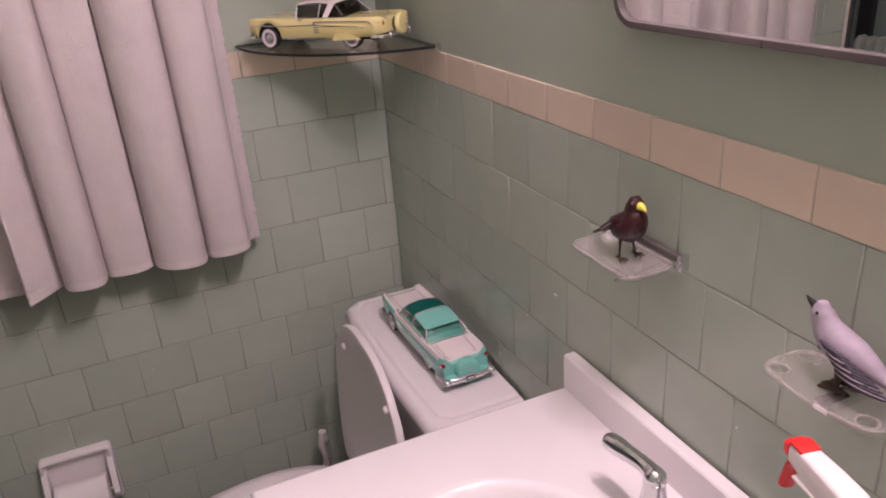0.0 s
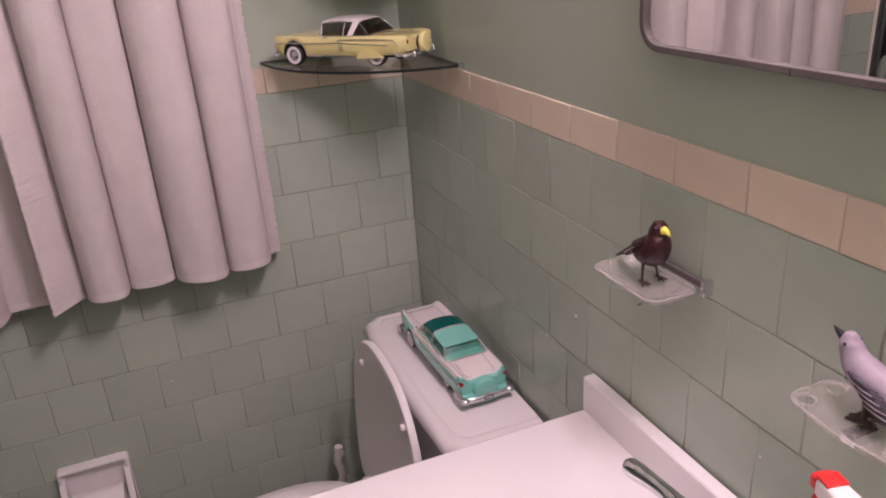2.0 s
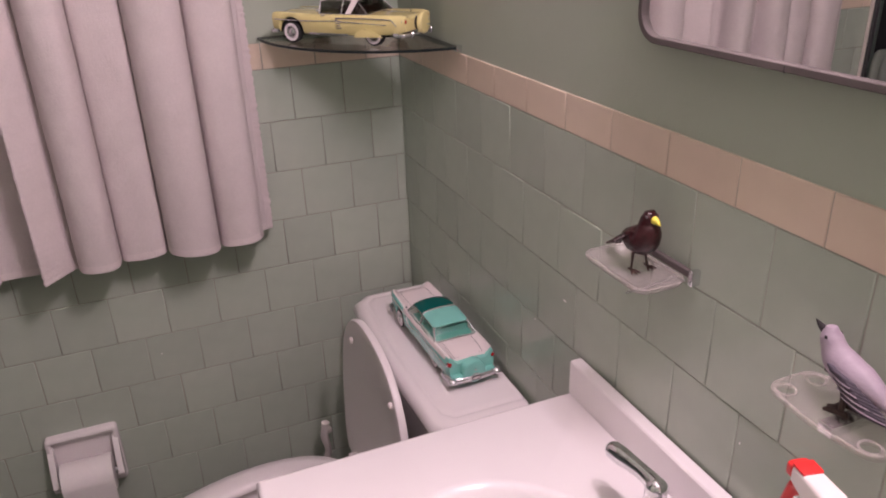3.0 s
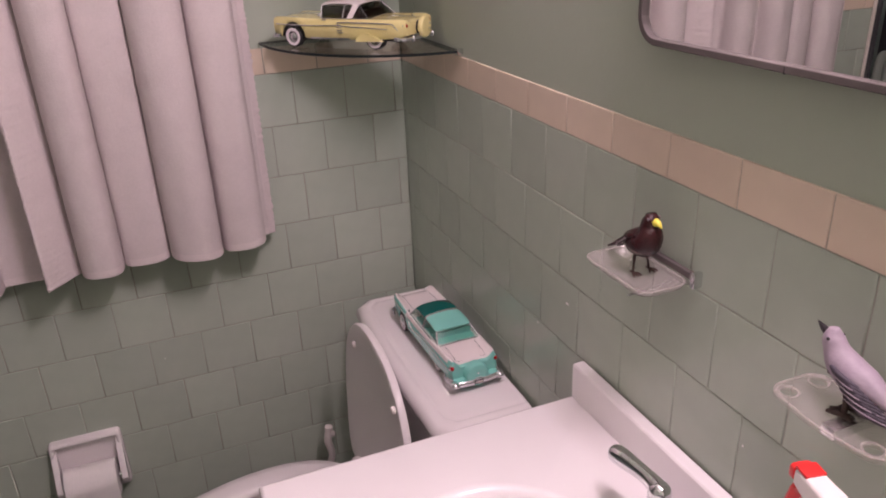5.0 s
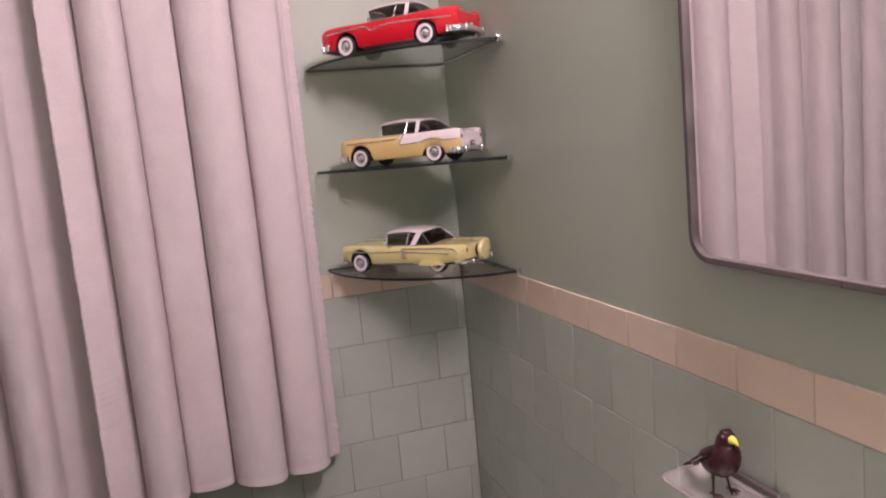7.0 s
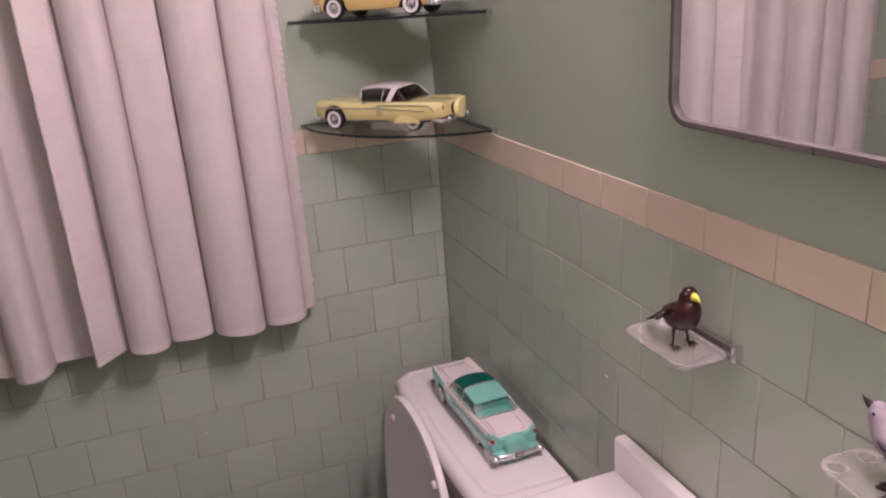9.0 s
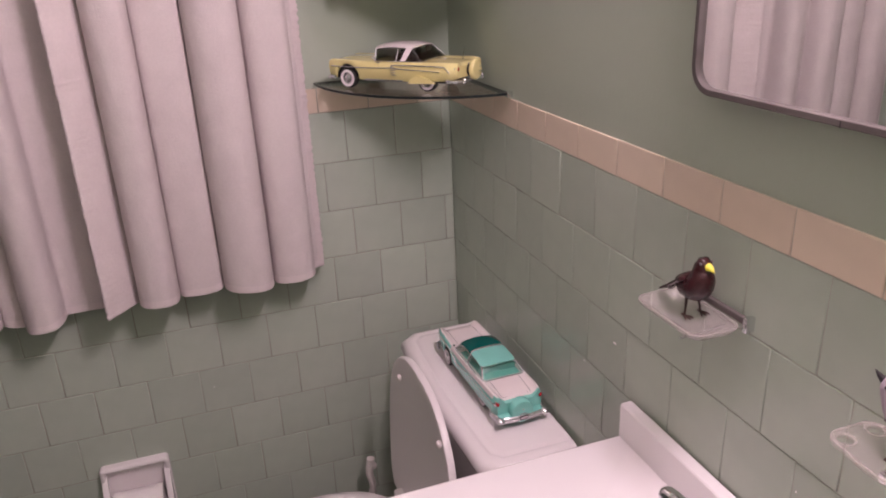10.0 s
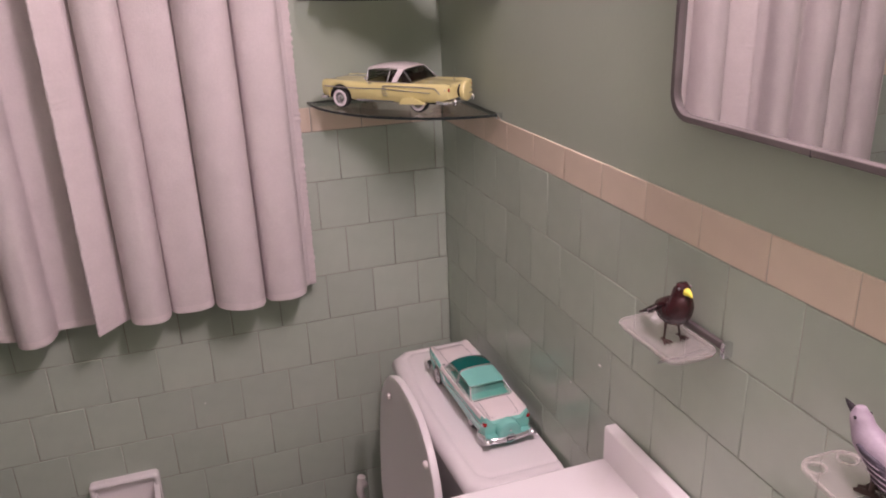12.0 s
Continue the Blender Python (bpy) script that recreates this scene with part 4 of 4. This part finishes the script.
G5 = [0.0, 0.06, 0.3, 0.7, 0.94, 1.0]
HW = (G5, [0.90, 0.97, 1.0, 1.0, 0.95, 0.86])
BASE = dict(L=0.285, W=0.108, r=0.0195, xf=0.088, xr=-0.078, af=0.0255, ar=0.0235, hw=HW, flat=0.34,
            zb=(G5, [0.022, 0.016, 0.0135, 0.0135, 0.016, 0.022]),
            zs=([0, 0.04, 0.25, 0.45, 0.6, 0.9, 0.97, 1.0], [0.057, 0.059, 0.058, 0.056, 0.056, 0.057, 0.056, 0.050]),
            zc=([0, 0.02, 0.12, 0.3, 0.42, 0.66, 0.93, 0.985, 1.0], [0.049, 0.0535, 0.0555, 0.0570, 0.057, 0.058, 0.056, 0.052, 0.042]),
            cabin=(-0.074, 0.034, -0.047, 0.040, 0.0570, 0.0845), c_pillar=0.016,
            wrap=((0.030, 0.036), (0.0, 0.008)), paint="yellow", second="car_white", roof="car_white", tone=lambda f, j, z: 0, tail=(0.004, 0.043, 0.40),
            spears=[[(0.20, 0.045), (0.5, 0.044), (0.95, 0.041)]], plate=(-0.1445, 0.030))
HEAD = 135.5


def shelf_car(z, dx=0.0, dy=0.0, turn=0.0):
    return pose(-0.150 + dx, -0.142 + dy, z, 0, 0, HEAD + turn)


make_car("model_car", "pale yellow vintage model car with ivory roof on glass shelf", shelf_car(SHELVES[0], 0.0046, -0.0095, -4.0),
         {**BASE, "L": 0.287, "xf": 0.0975, "xr": -0.0785, "af": 0.0275, "zb": (G5, [0.026, 0.021, 0.0175, 0.0175, 0.019, 0.024]), "cabin": (-0.068, 0.034, -0.044, 0.035, 0.0535, 0.0825), "c_pillar": 0.011, "wrap": ((0.036, 0.046), (-0.002, 0.011)),
          "zs": ([0, 0.04, 0.25, 0.45, 0.6, 0.9, 0.98, 1.0], [0.0525, 0.0545, 0.0540, 0.0525, 0.0525, 0.0550, 0.0550, 0.0520]), "zc": ([0, 0.02, 0.12, 0.3, 0.42, 0.66, 0.93, 0.985, 1.0], [0.046, 0.0500, 0.0515, 0.0530, 0.0535, 0.0550, 0.0545, 0.0520, 0.0460]), "skirt": 0.22, "skirts": True, "slim": True, "spare": (0.0190, 0.0375), "spare_gap": 0.0065, "rocker": True, "spare_paint": "yellow", "rear_ext": 0.004, "plate": None, "aerial": (-0.115, -0.030, 0.0520),
          "spears": [[(0.05, 0.036), (0.075, 0.0435), (0.12, 0.0470), (0.45, 0.0475), (0.47, 0.0445), (0.45, 0.0415), (0.12, 0.0375)], [(0.46, 0.0425), (0.7, 0.0410), (0.97, 0.0420)]]})
make_car("model_car", "golden yellow and ivory vintage hardtop model car on the glass shelf", shelf_car(SHELVES[1], 0.0165, -0.0115),
         {**BASE, "L": 0.263, "xf": 0.0845, "xr": -0.0745, "paint": "ochre", "r": 0.0188, "plate": (-0.1335, 0.030), "tone": lambda f, j, z: 1 if f < 0.47 and j >= 3 else 0, "white_tail": True, "skirt": 0.74,
          "spears": [[(0.02, 0.0400), (0.13, 0.0400), (0.22, 0.0445), (0.31, 0.0400), (0.47, 0.0385), (0.445, 0.0535)], [(0.5, 0.049), (0.93, 0.047)]]})
make_car("model_car", "bright red vintage hardtop model car on the glass shelf", shelf_car(SHELVES[2], 0.0055, -0.052),
         {**BASE, "paint": "red", "roof": "car_white", "rear_ext": 0.006,
          "spears": [[(0.04, 0.040), (0.45, 0.046), (0.60, 0.040), (0.66, 0.048), (0.95, 0.045)]]})
make_car("model_car", "turquoise and ivory vintage model car standing on the toilet tank", pose(-0.0750, -0.3640, 0.7005, 0, 0, 91.3),
         {**BASE, "L": 0.305, "xf": 0.092, "rim": 0.0014, "seams": True, "glass": "aqua_car_glass", "W": 0.098, "bullets": True, "band": True, "skirt": 0.22, "pan": True, "paint": "aqua", "roof": "aqua", "c_pillar": 0.0, "wrap": ((0.0, 0.0), (0.0, 0.0)), "top_split": -0.012, "inside": "aqua_interior",
          "cabin": (-0.086, 0.056, -0.063, 0.040, 0.0560, 0.0810), "b_post": -0.014,
          "tone": lambda f, j, z: 1 if (j >= 5 and f > 0.01 and not (j >= 7 and 0.24 < f < 0.62)) or (j == 4 and 0.05 < f < 0.72) else 0, "zs": ([0, 0.04, 0.25, 0.45, 0.6, 0.9, 0.97, 1.0], [0.0590, 0.0605, 0.0580, 0.0560, 0.0560, 0.0600, 0.0615, 0.0570]), "zc": ([0, 0.02, 0.12, 0.3, 0.42, 0.66, 0.93, 0.985, 1.0], [0.046, 0.0505, 0.0540, 0.0560, 0.056, 0.057, 0.0545, 0.050, 0.040]), "spare": (0.0225, 0.0305), "spare_paint": "aqua", "rear_ext": 0.011, "plate": (-0.1705, 0.0205),
          "tail": (0.003, 0.047, 0.43), "spears": [[(0.03, 0.043), (0.40, 0.046), (0.60, 0.035), (0.68, 0.047), (0.97, 0.049)]]})


# ---- wall dishes with bird figures ----
def make_dish(name, label, y, holes, dep=0.069, z=1.094, w=0.120):
    d = thing(name, pose(0, y, z), label, "wall dish", "wall dishes")
    def ring(inset, z, r=0.016):
        flat = rounded(w - 2 * inset, dep - 2 * inset, max(0.003, r - inset * 0.6), 5)
        line = []
        for p, q in zip(flat, flat[1:] + flat[:1]):
            cuts = 10 if holes and abs(p[0] - q[0]) > 0.03 else 1
            line += [(p[0] + (q[0] - p[0]) * k / cuts, p[1] + (q[1] - p[1]) * k / cuts) for k in range(cuts)]
        # the holder's front swells out between the holes
        bulge = lambda a, b: 0.0045 * math.sin(math.pi * min(1, max(0, 0.5 + a / (w * 0.72)))) ** 1.5 if holes and b < 0 else 0.0
        return [Vector((-0.008 - dep / 2 + b - bulge(a, b), a, z)) for a, b in line]
    bm = bmesh.new()
    brush_holes = (-0.008 - dep + 0.0125, -0.0205)
    if holes:
        # a flat plate with four open holes
        loops = [ring(0.0, 0.0)] + [[Vector((x + 0.0080 * math.cos(q), s * (w / 2 - 0.014) + 0.0080 * math.sin(q), 0)) for q in np.linspace(0, 2 * math.pi, 24, endpoint=False)] for s in (1, -1) for x in brush_holes]
        edges = []
        for loop in loops:
            vs = [bm.verts.new(p) for p in loop]
            edges += [bm.edges.new((vs[i], vs[(i + 1) % len(vs)])) for i in range(len(vs))]
        bmesh.ops.triangle_fill(bm, edges=edges, use_beauty=True, use_dissolve=False)
        made = bmesh.ops.extrude_face_region(bm, geom=list(bm.faces))
        bmesh.ops.translate(bm, vec=(0, 0, -0.004), verts=[v for v in made["geom"] if isinstance(v, bmesh.types.BMVert)])
    else:
        loft(bm, [ring(0.012, -0.008), ring(0.003, -0.005), ring(0.0, 0.0), ring(0.001, 0.0022), ring(0.004, 0.0022), ring(0.008, -0.0025), ring(0.014, -0.0045)])
    bmesh.ops.recalc_face_normals(bm, faces=bm.faces)
    part("tray", bm, M["holder_plastic" if holes else "clear_plastic"], d, edge=50)
    if holes:
        for s in (1, -1):
            for x in brush_holes:
                bm = bmesh.new()
                tube(bm, [(x + 0.0084 * math.cos(q), s * (w / 2 - 0.014) + 0.0084 * math.sin(q), 0.0004) for q in np.linspace(0, 2 * math.pi, 25)], 0.0011, n=6)
                part("rim", bm, M["plastic_edge"], d, "raised ring round a brush hole")
        bm = bmesh.new()
        box(bm, (-0.058, -0.010, -0.0150), (-0.0005, 0.004, -0.0045), 0.0015)
        part("arm", bm, M["chrome"], d, "chrome support arm under the tray")
    bm = bmesh.new()
    loop = ring(0.001, 0.0005 if holes else 0.0020)
    tube(bm, loop + [loop[0]], 0.0011, n=6)
    part("lip", bm, M["plastic_edge"], d)
    bm = bmesh.new()
    box(bm, (-0.0075, -w * 0.5, 0.003), (-0.0005, w * 0.42, 0.011), 0.0015)
    part("bracket", bm, M["steel"], d)
    bm = bmesh.new()
    box(bm, (-0.012, -w * 0.5 - 0.0075, -0.003), (0.0, -w * 0.5 - 0.0005, 0.016), 0.0018)
    part("end_post", bm, M["chrome"], d)
    if not holes:
        bm = bmesh.new()
        tube(bm, [(-0.010, -0.03, -0.0085), (-0.05, -0.034, -0.0105), (-0.074, -0.036, -0.009)], 0.0016)
        part("arm", bm, M["chrome"], d)


make_dish("soap_dish", "frosted clear plastic soap dish on a chrome wall bracket", -0.9150, False, 0.066, 1.0995, 0.119)
make_dish("toothbrush_holder", "clear plastic toothbrush holder with holes on a chrome bracket", -1.2035, True, 0.060, 1.0905, 0.113)


def make_bird(name, label, m, kind):
    """A bird figure, x forward: one mesh."""
    bm = bmesh.new()
    seg = 20
    def ring(c, along, rw, rh, mat=0):
        a = Vector(along).normalized()
        side = Vector((0, 1, 0))
        up = a.cross(side) * -1
        return [Vector(c) + side * rw * math.cos(q) + up * rh * math.sin(q) for q in np.linspace(0, 2 * math.pi, seg, endpoint=False)]
    spine, widths, heights = kind["spine"], kind["w"], kind["h"]
    line = smooth_line(spine, 30)
    ws = np.interp(np.linspace(0, 1, 30), np.linspace(0, 1, len(widths)), widths)
    hs = np.interp(np.linspace(0, 1, 30), np.linspace(0, 1, len(heights)), heights)
    rings = []
    for i, p in enumerate(line):
        d = Vector(line[min(i + 1, 29)]) - Vector(line[max(i - 1, 0)])
        rings.append(ring(p, d, ws[i], hs[i]))
    loft(bm, rings)
    # wings: overlapping long feathers along the flanks
    for s in (1, -1):
        for k in range(9):
            a, b = Vector(kind["wing"][0]), Vector(kind["wing"][1])
            p0 = a + Vector((-0.003 * k, 0, -0.0022 * k * kind["ws"]))
            p1 = a.lerp(b, 0.55 + 0.055 * k) + Vector((0, 0, -0.0012 * k * kind["ws"]))
            y0, y1 = kind["wy"]
            base = [p0 + Vector((0, s * y0, 0)), p0.lerp(p1, 0.5) + Vector((0, s * (y0 + 0.001 - 0.0003 * k), 0)), p1 + Vector((0, s * y1, 0))]
            tube(bm, smooth_line(base, 8), [0.0016, 0.0028, 0.003, 0.003, 0.0028, 0.0024, 0.0017, 0.0006], n=6, mat=1)
            if k % 2 and "rim" in kind:
                # pale feather edge between the dark ones
                tube(bm, smooth_line([q + Vector((0, s * 0.0024, -0.0010)) for q in base], 8), [0.0004, 0.0008, 0.0010, 0.0010, 0.0010, 0.0009, 0.0007, 0.0003], n=5, mat=kind["rim"])
    # tail
    t0, t1 = (Vector(p) for p in kind["tail"])
    for q in (-1, -0.33, 0.33, 1):
        tube(bm, [t0 + Vector((0, q * 0.002, 0)), t0.lerp(t1, 0.6) + Vector((0, q * 0.0042, 0.0004 * abs(q))), t1 + Vector((0, q * 0.005, 0))], [0.003, 0.0028, 0.0012], n=6, mat=kind.get("tail_mat", 1))
    # beak, eyes
    b0, b1, br = kind["beak"]
    tube(bm, smooth_line([b0, tuple((Vector(b0) * 0.45 + Vector(b1) * 0.55) + Vector((0, 0, kind["hook"]))), b1], 8), [br, br * 0.96, br * 0.86, br * 0.74, br * 0.6, br * 0.44, br * 0.26, br * 0.06], n=10, mat=3)
    e = kind["eye"]
    for s in (1, -1):
        ellipsoid(bm, (e[0], s * e[1], e[2]), (0.0018, 0.0010, 0.0018), seg=10, rings=6, mat=kind["eye_mat"])
    # legs and toes
    for s in (1, -1):
        k, f = Vector(kind["leg"][0]), Vector(kind["leg"][1])
        k.y, f.y = s * k.y, s * f.y
        tube(bm, [k, k.lerp(f, 0.5), f], [kind["lr"] * 1.7, kind["lr"], kind["lr"]], n=7, mat=2)
        for a in (-32, 0, 32, 180):
            d = Vector((math.cos(radians(a)), math.sin(radians(a)), 0)) * kind["toe"] * (0.6 if a == 180 else 1)
            tube(bm, [f + Vector((0, 0, 0.0003)), f + d * 0.6 + Vector((0, 0, 0.0008)), f + d - Vector((0, 0, 0.0006))], [kind["lr"] * 1.1, kind["lr"] * 1.1, kind["lr"] * 0.5], n=6, mat=2)
    bmesh.ops.recalc_face_normals(bm, faces=bm.faces)
    ob = part(name, bm, [M[k] for k in kind["mats"]], None, edge=60)
    ob.matrix_basis = m
    return tagged(ob, label, "bird figurine", "bird figurines")


make_bird("bird_figurine", "dark brown bird figurine with big yellow beak on soap dish", pose(-0.034, -0.915, 1.0960, 0, 0, -87),
          dict(spine=[(-0.030, 0, 0.031), (-0.020, 0, 0.035), (-0.006, 0, 0.0365), (0.007, 0, 0.0390), (0.0125, 0, 0.050), (0.0120, 0, 0.0610), (0.0135, 0, 0.0690), (0.0125, 0, 0.0760)],
               w=[0.002, 0.010, 0.0175, 0.0188, 0.0160, 0.0108, 0.0094, 0.0062], h=[0.002, 0.009, 0.0162, 0.0176, 0.0146, 0.0104, 0.0094, 0.0045],
               wing=((0.003, 0, 0.050), (-0.028, 0, 0.032)), wy=(0.0160, 0.003), ws=0.9, rim=4, tail=((-0.020, 0, 0.032), (-0.053, 0, 0.013)),
               beak=((0.0165, 0, 0.0670), (0.0315, 0, 0.0640), 0.0058), hook=0.0022, eye=(0.0175, 0.0080, 0.0715), eye_mat=4,
               leg=((0.0, 0.008, 0.024), (0.003, 0.0115, 0.0015)), lr=0.0014, toe=0.011, mats=["bird_brown", "bird_brown", "bird_foot", "beak_yellow", "bird_pale"]))
make_bird("bird_figurine", "lilac grey painted bird figurine with slate wings on the holder", pose(-0.036, -1.2020, 1.0912, 0, 0, 88) @ Matrix.Scale(0.89, 4),
          dict(spine=[(-0.060, 0, 0.026), (-0.046, 0, 0.031), (-0.030, 0, 0.0360), (-0.014, 0, 0.0398), (0.002, 0, 0.0420), (0.0145, 0, 0.0480), (0.0225, 0, 0.0570), (0.0270, 0, 0.0655), (0.0285, 0, 0.0745)],
               w=[0.0025, 0.0060, 0.0105, 0.0145, 0.0158, 0.0140, 0.0106, 0.0100, 0.0048], h=[0.0025, 0.0056, 0.0102, 0.0146, 0.0165, 0.0156, 0.0120, 0.0100, 0.0045],
               wing=((0.012, 0, 0.047), (-0.058, 0, 0.032)), wy=(0.0152, 0.0070), ws=1.35, rim=0, tail=((-0.048, 0, 0.029), (-0.084, 0, 0.018)), tail_mat=0,
               beak=((0.0330, 0, 0.0660), (0.0475, 0, 0.0730), 0.0043), hook=-0.0004, eye=(0.0250, 0.0093, 0.0668), eye_mat=3,
               leg=((-0.004, 0.006, 0.028), (-0.006, 0.0085, 0.002)), lr=0.0030, toe=0.015, mats=["bird_lilac", "bird_dark", "bird_foot", "beak_dark"]))


# ---- paper holder ----
def make_paper_holder():
    x0, x1, z0, z1 = -0.868, -0.720, 0.318, 0.464
    h = thing("paper_holder", pose((x0 + x1) / 2, 0, z0), "white china recessed paper holder set in the tiles", "paper holder")
    w, hh = x1 - x0, z1 - z0
    def ring(inset, y):
        return [Vector((a, y, hh / 2 + b)) for a, b in rounded(w - 2 * inset, hh - 2 * inset, max(0.002, 0.010 - inset * 0.4), 4)]
    bm = bmesh.new()
    loft(bm, [ring(0.0, 0.002), ring(0.0, -0.016), ring(0.002, -0.020), ring(0.005, -0.022), ring(0.008, -0.022), ring(0.011, -0.019), ring(0.013, -0.002)], cap=False)
    part("frame", bm, M["porcelain"], h, edge=50)
    part("back", box(bmesh.new(), (-w / 2 + 0.012, -0.004, 0.012), (w / 2 - 0.012, 0.001, hh - 0.012)), M["porcelain"], h, smooth=False)
    for s in (1, -1):
        bm = bmesh.new()
        loft(bm, [[Vector((s * (w / 2 - 0.008) + q, y, z)) for y, z in ((-0.012, 0.125), (-0.026, 0.112), (-0.052, 0.066), (-0.060, 0.046), (-0.054, 0.032), (-0.034, 0.026), (-0.012, 0.03))] for q in (-0.006, 0.006)])
        bmesh.ops.recalc_face_normals(bm, faces=bm.faces)
        part("arm", bm, M["porcelain"], h, edge=30)
    roll = thing("paper_roll", pose((x0 + x1) / 2, -0.046, z0 + 0.05), "roll of white toilet paper in the holder", "toilet paper")
    bm = bmesh.new()
    tube(bm, [(-0.052, 0, 0), (0.052, 0, 0)], 0.041, n=40)
    part("roll", bm, M["paper"], roll, edge=30)
    bm = bmesh.new()
    line = [(-0.041 * math.sin(radians(a)) * 1.01, 0.041 * math.cos(radians(a)) * 1.01) for a in np.linspace(0, 95, 12)] + [(-0.0415, -0.02), (-0.041, -0.05), (-0.039, -0.09)]
    loft(bm, [[Vector((-0.052, y, z)), Vector((0.052, y, z)), Vector((0.052, y - 0.0006, z + 0.0004)), Vector((-0.052, y - 0.0006, z + 0.0004))] for y, z in line])
    bmesh.ops.recalc_face_normals(bm, faces=bm.faces)
    part("loose_sheet", bm, M["paper"], roll)
    bm = bmesh.new()
    tube(bm, [(-0.062, 0, 0), (0.062, 0, 0)], 0.008, n=14)
    part("spindle", bm, M["chrome"], roll)


make_paper_holder()


# ---- hall radiator, seen through the doorway ----
def make_radiator():
    r = thing("radiator", pose(-2.555, 0.63, 0.0), "pale green cast iron column radiator in the dim hall", "radiator")
    for k in range(9):
        bm = bmesh.new()
        y = 0.19 - 0.049 * k
        rings = []
        for z, w, d in ((0.0, 0.016, 0.02), (0.08, 0.020, 0.06), (0.12, 0.034, 0.09), (0.80, 0.034, 0.09), (0.845, 0.028, 0.07), (0.86, 0.012, 0.04)):
            rings.append([Vector((b, y + a, z)) for a, b in rounded(w, d, w * 0.47, 5)])
        loft(bm, rings)
        part("column", bm, M["radiator"], r)


make_radiator()


# ---- wall tiles, last ----
def tile_mesh(name, w, h, mat, joint, soft_edge, cache={}):
    """A glazed tile about its centre: x along the wall, y into it, z up; the face lies at y = 0."""
    key = (name, round(w, 3), round(h, 3), joint)
    if key in cache:
        return cache[key]
    a, b = w / 2 - joint, h / 2 - joint
    rings = []
    for inset, y in ((0.0, 0.0055), (0.0, 0.0010), (soft_edge * 0.3, 0.0004), (soft_edge, 0.0)):
        rings.append([(-a + inset, y, -b + inset), (a - inset, y, -b + inset), (a - inset, y, b - inset), (-a + inset, y, b - inset)])
    verts = [v for ring in rings for v in ring]
    faces = []
    for k in range(3):
        for i in range(4):
            j = (i + 1) % 4
            faces.append((4 * k + i, 4 * k + j, 4 * k + 4 + j, 4 * k + 4 + i))
    faces.append((12, 13, 14, 15))
    me = bpy.data.meshes.new(name)
    me.from_pydata(verts, [], faces)
    me.materials.append(mat)
    for p in me.polygons:
        p.use_smooth = len(faces) - 1 != p.index and p.index >= 4
    cache[key] = me
    return me


def lay(wall, along, into, turn, length, phase_of, joint, soft_edge, holes=()):
    """Tiles on a wall: rows down from the cap, half a tile apart. along(s), s metres from the corner."""
    rng = random.Random(7)
    rows = [("cap_tile", TOP, TOP + CAP, M["peach_tile"], -1)]
    k, z = 0, TOP
    while z > 0.02:
        rows.append(("tile", max(z - TILE, 0.0), z, M["green_tile"], k))
        z -= TILE
        k += 1
    for name, z0, z1, mat, k in rows:
        cuts = [0.0] + [s + rng.gauss(0, 0.0006) for s in (phase_of(k) + TILE * i for i in range(40)) if 0.008 < s < length - 0.008] + [length]
        for s0, s1 in zip(cuts, cuts[1:]):
            if any(s0 > h[0] - 0.002 and s1 < h[1] + 0.002 and z0 > h[2] - 0.002 and z1 < h[3] + 0.002 for h in holes):
                continue
            ob = new(name, tile_mesh(name, s1 - s0, z1 - z0, mat, joint, soft_edge))
            c = along((s0 + s1) / 2)
            ob.matrix_basis = pose(c[0] + into[0] * rng.uniform(-0.0004, 0.0003), c[1] + into[1] * rng.uniform(-0.0004, 0.0003), (z0 + z1) / 2,
                                   rng.gauss(0, 0.035), rng.gauss(0, 0.05), turn + rng.gauss(0, 0.03))
            ob.parent = wall


bm = bmesh.new()
box(bm, (LEFT, 0.0013, 0.0), (-0.0013, GAP - 0.0002, TOP + CAP - 0.001))
grout_back = part("grout", bm, M["grout"], wall_back, "dirty grey grout between the tiles", smooth=False)
bm = bmesh.new()
box(bm, (0.0013, NEAR + 0.002, 0.0), (GAP - 0.0002, 0.0012, TOP + CAP - 0.001))
part("grout", bm, M["pale_grout"], wall_right, "pale grey grout between the tiles", smooth=False)
lay(wall_back, lambda s: (-s, 0.0), (0, 1), 0, -LEFT - 0.001, lambda k: 0.020 if k % 2 == 0 else 0.020 + TILE / 2, 0.0008, 0.0018)
lay(wall_right, lambda s: (0.0, -s), (1, 0), -90, -NEAR - 0.004, lambda k: {-1: 0.9065, 0: 0.9610, 1: 1.0090}.get(k, 0.9535 if k % 2 == 0 else 1.0070) % TILE, 0.0006, 0.0014)


# A small white spot set on the face of a tile.
def fleck(wall, x, y, z, sx, sy, sz):
    bm = bmesh.new()
    ellipsoid(bm, (x, y, z), (sx, sy, sz), seg=8, rings=6)
    part("paint_fleck", bm, M["white_paint"], wall, "tiny white fleck on the tile")


fleck(wall_right, 0, -0.706, 0.943, 0.0008, 0.0050, 0.0020)
fleck(wall_right, 0, -0.617, 0.866, 0.0008, 0.0020, 0.0014)
fleck(wall_right, 0, -1.070, 0.946, 0.0008, 0.0012, 0.0016)
fleck(wall_back, -0.596, 0, 0.606, 0.0014, 0.0006, 0.0014)
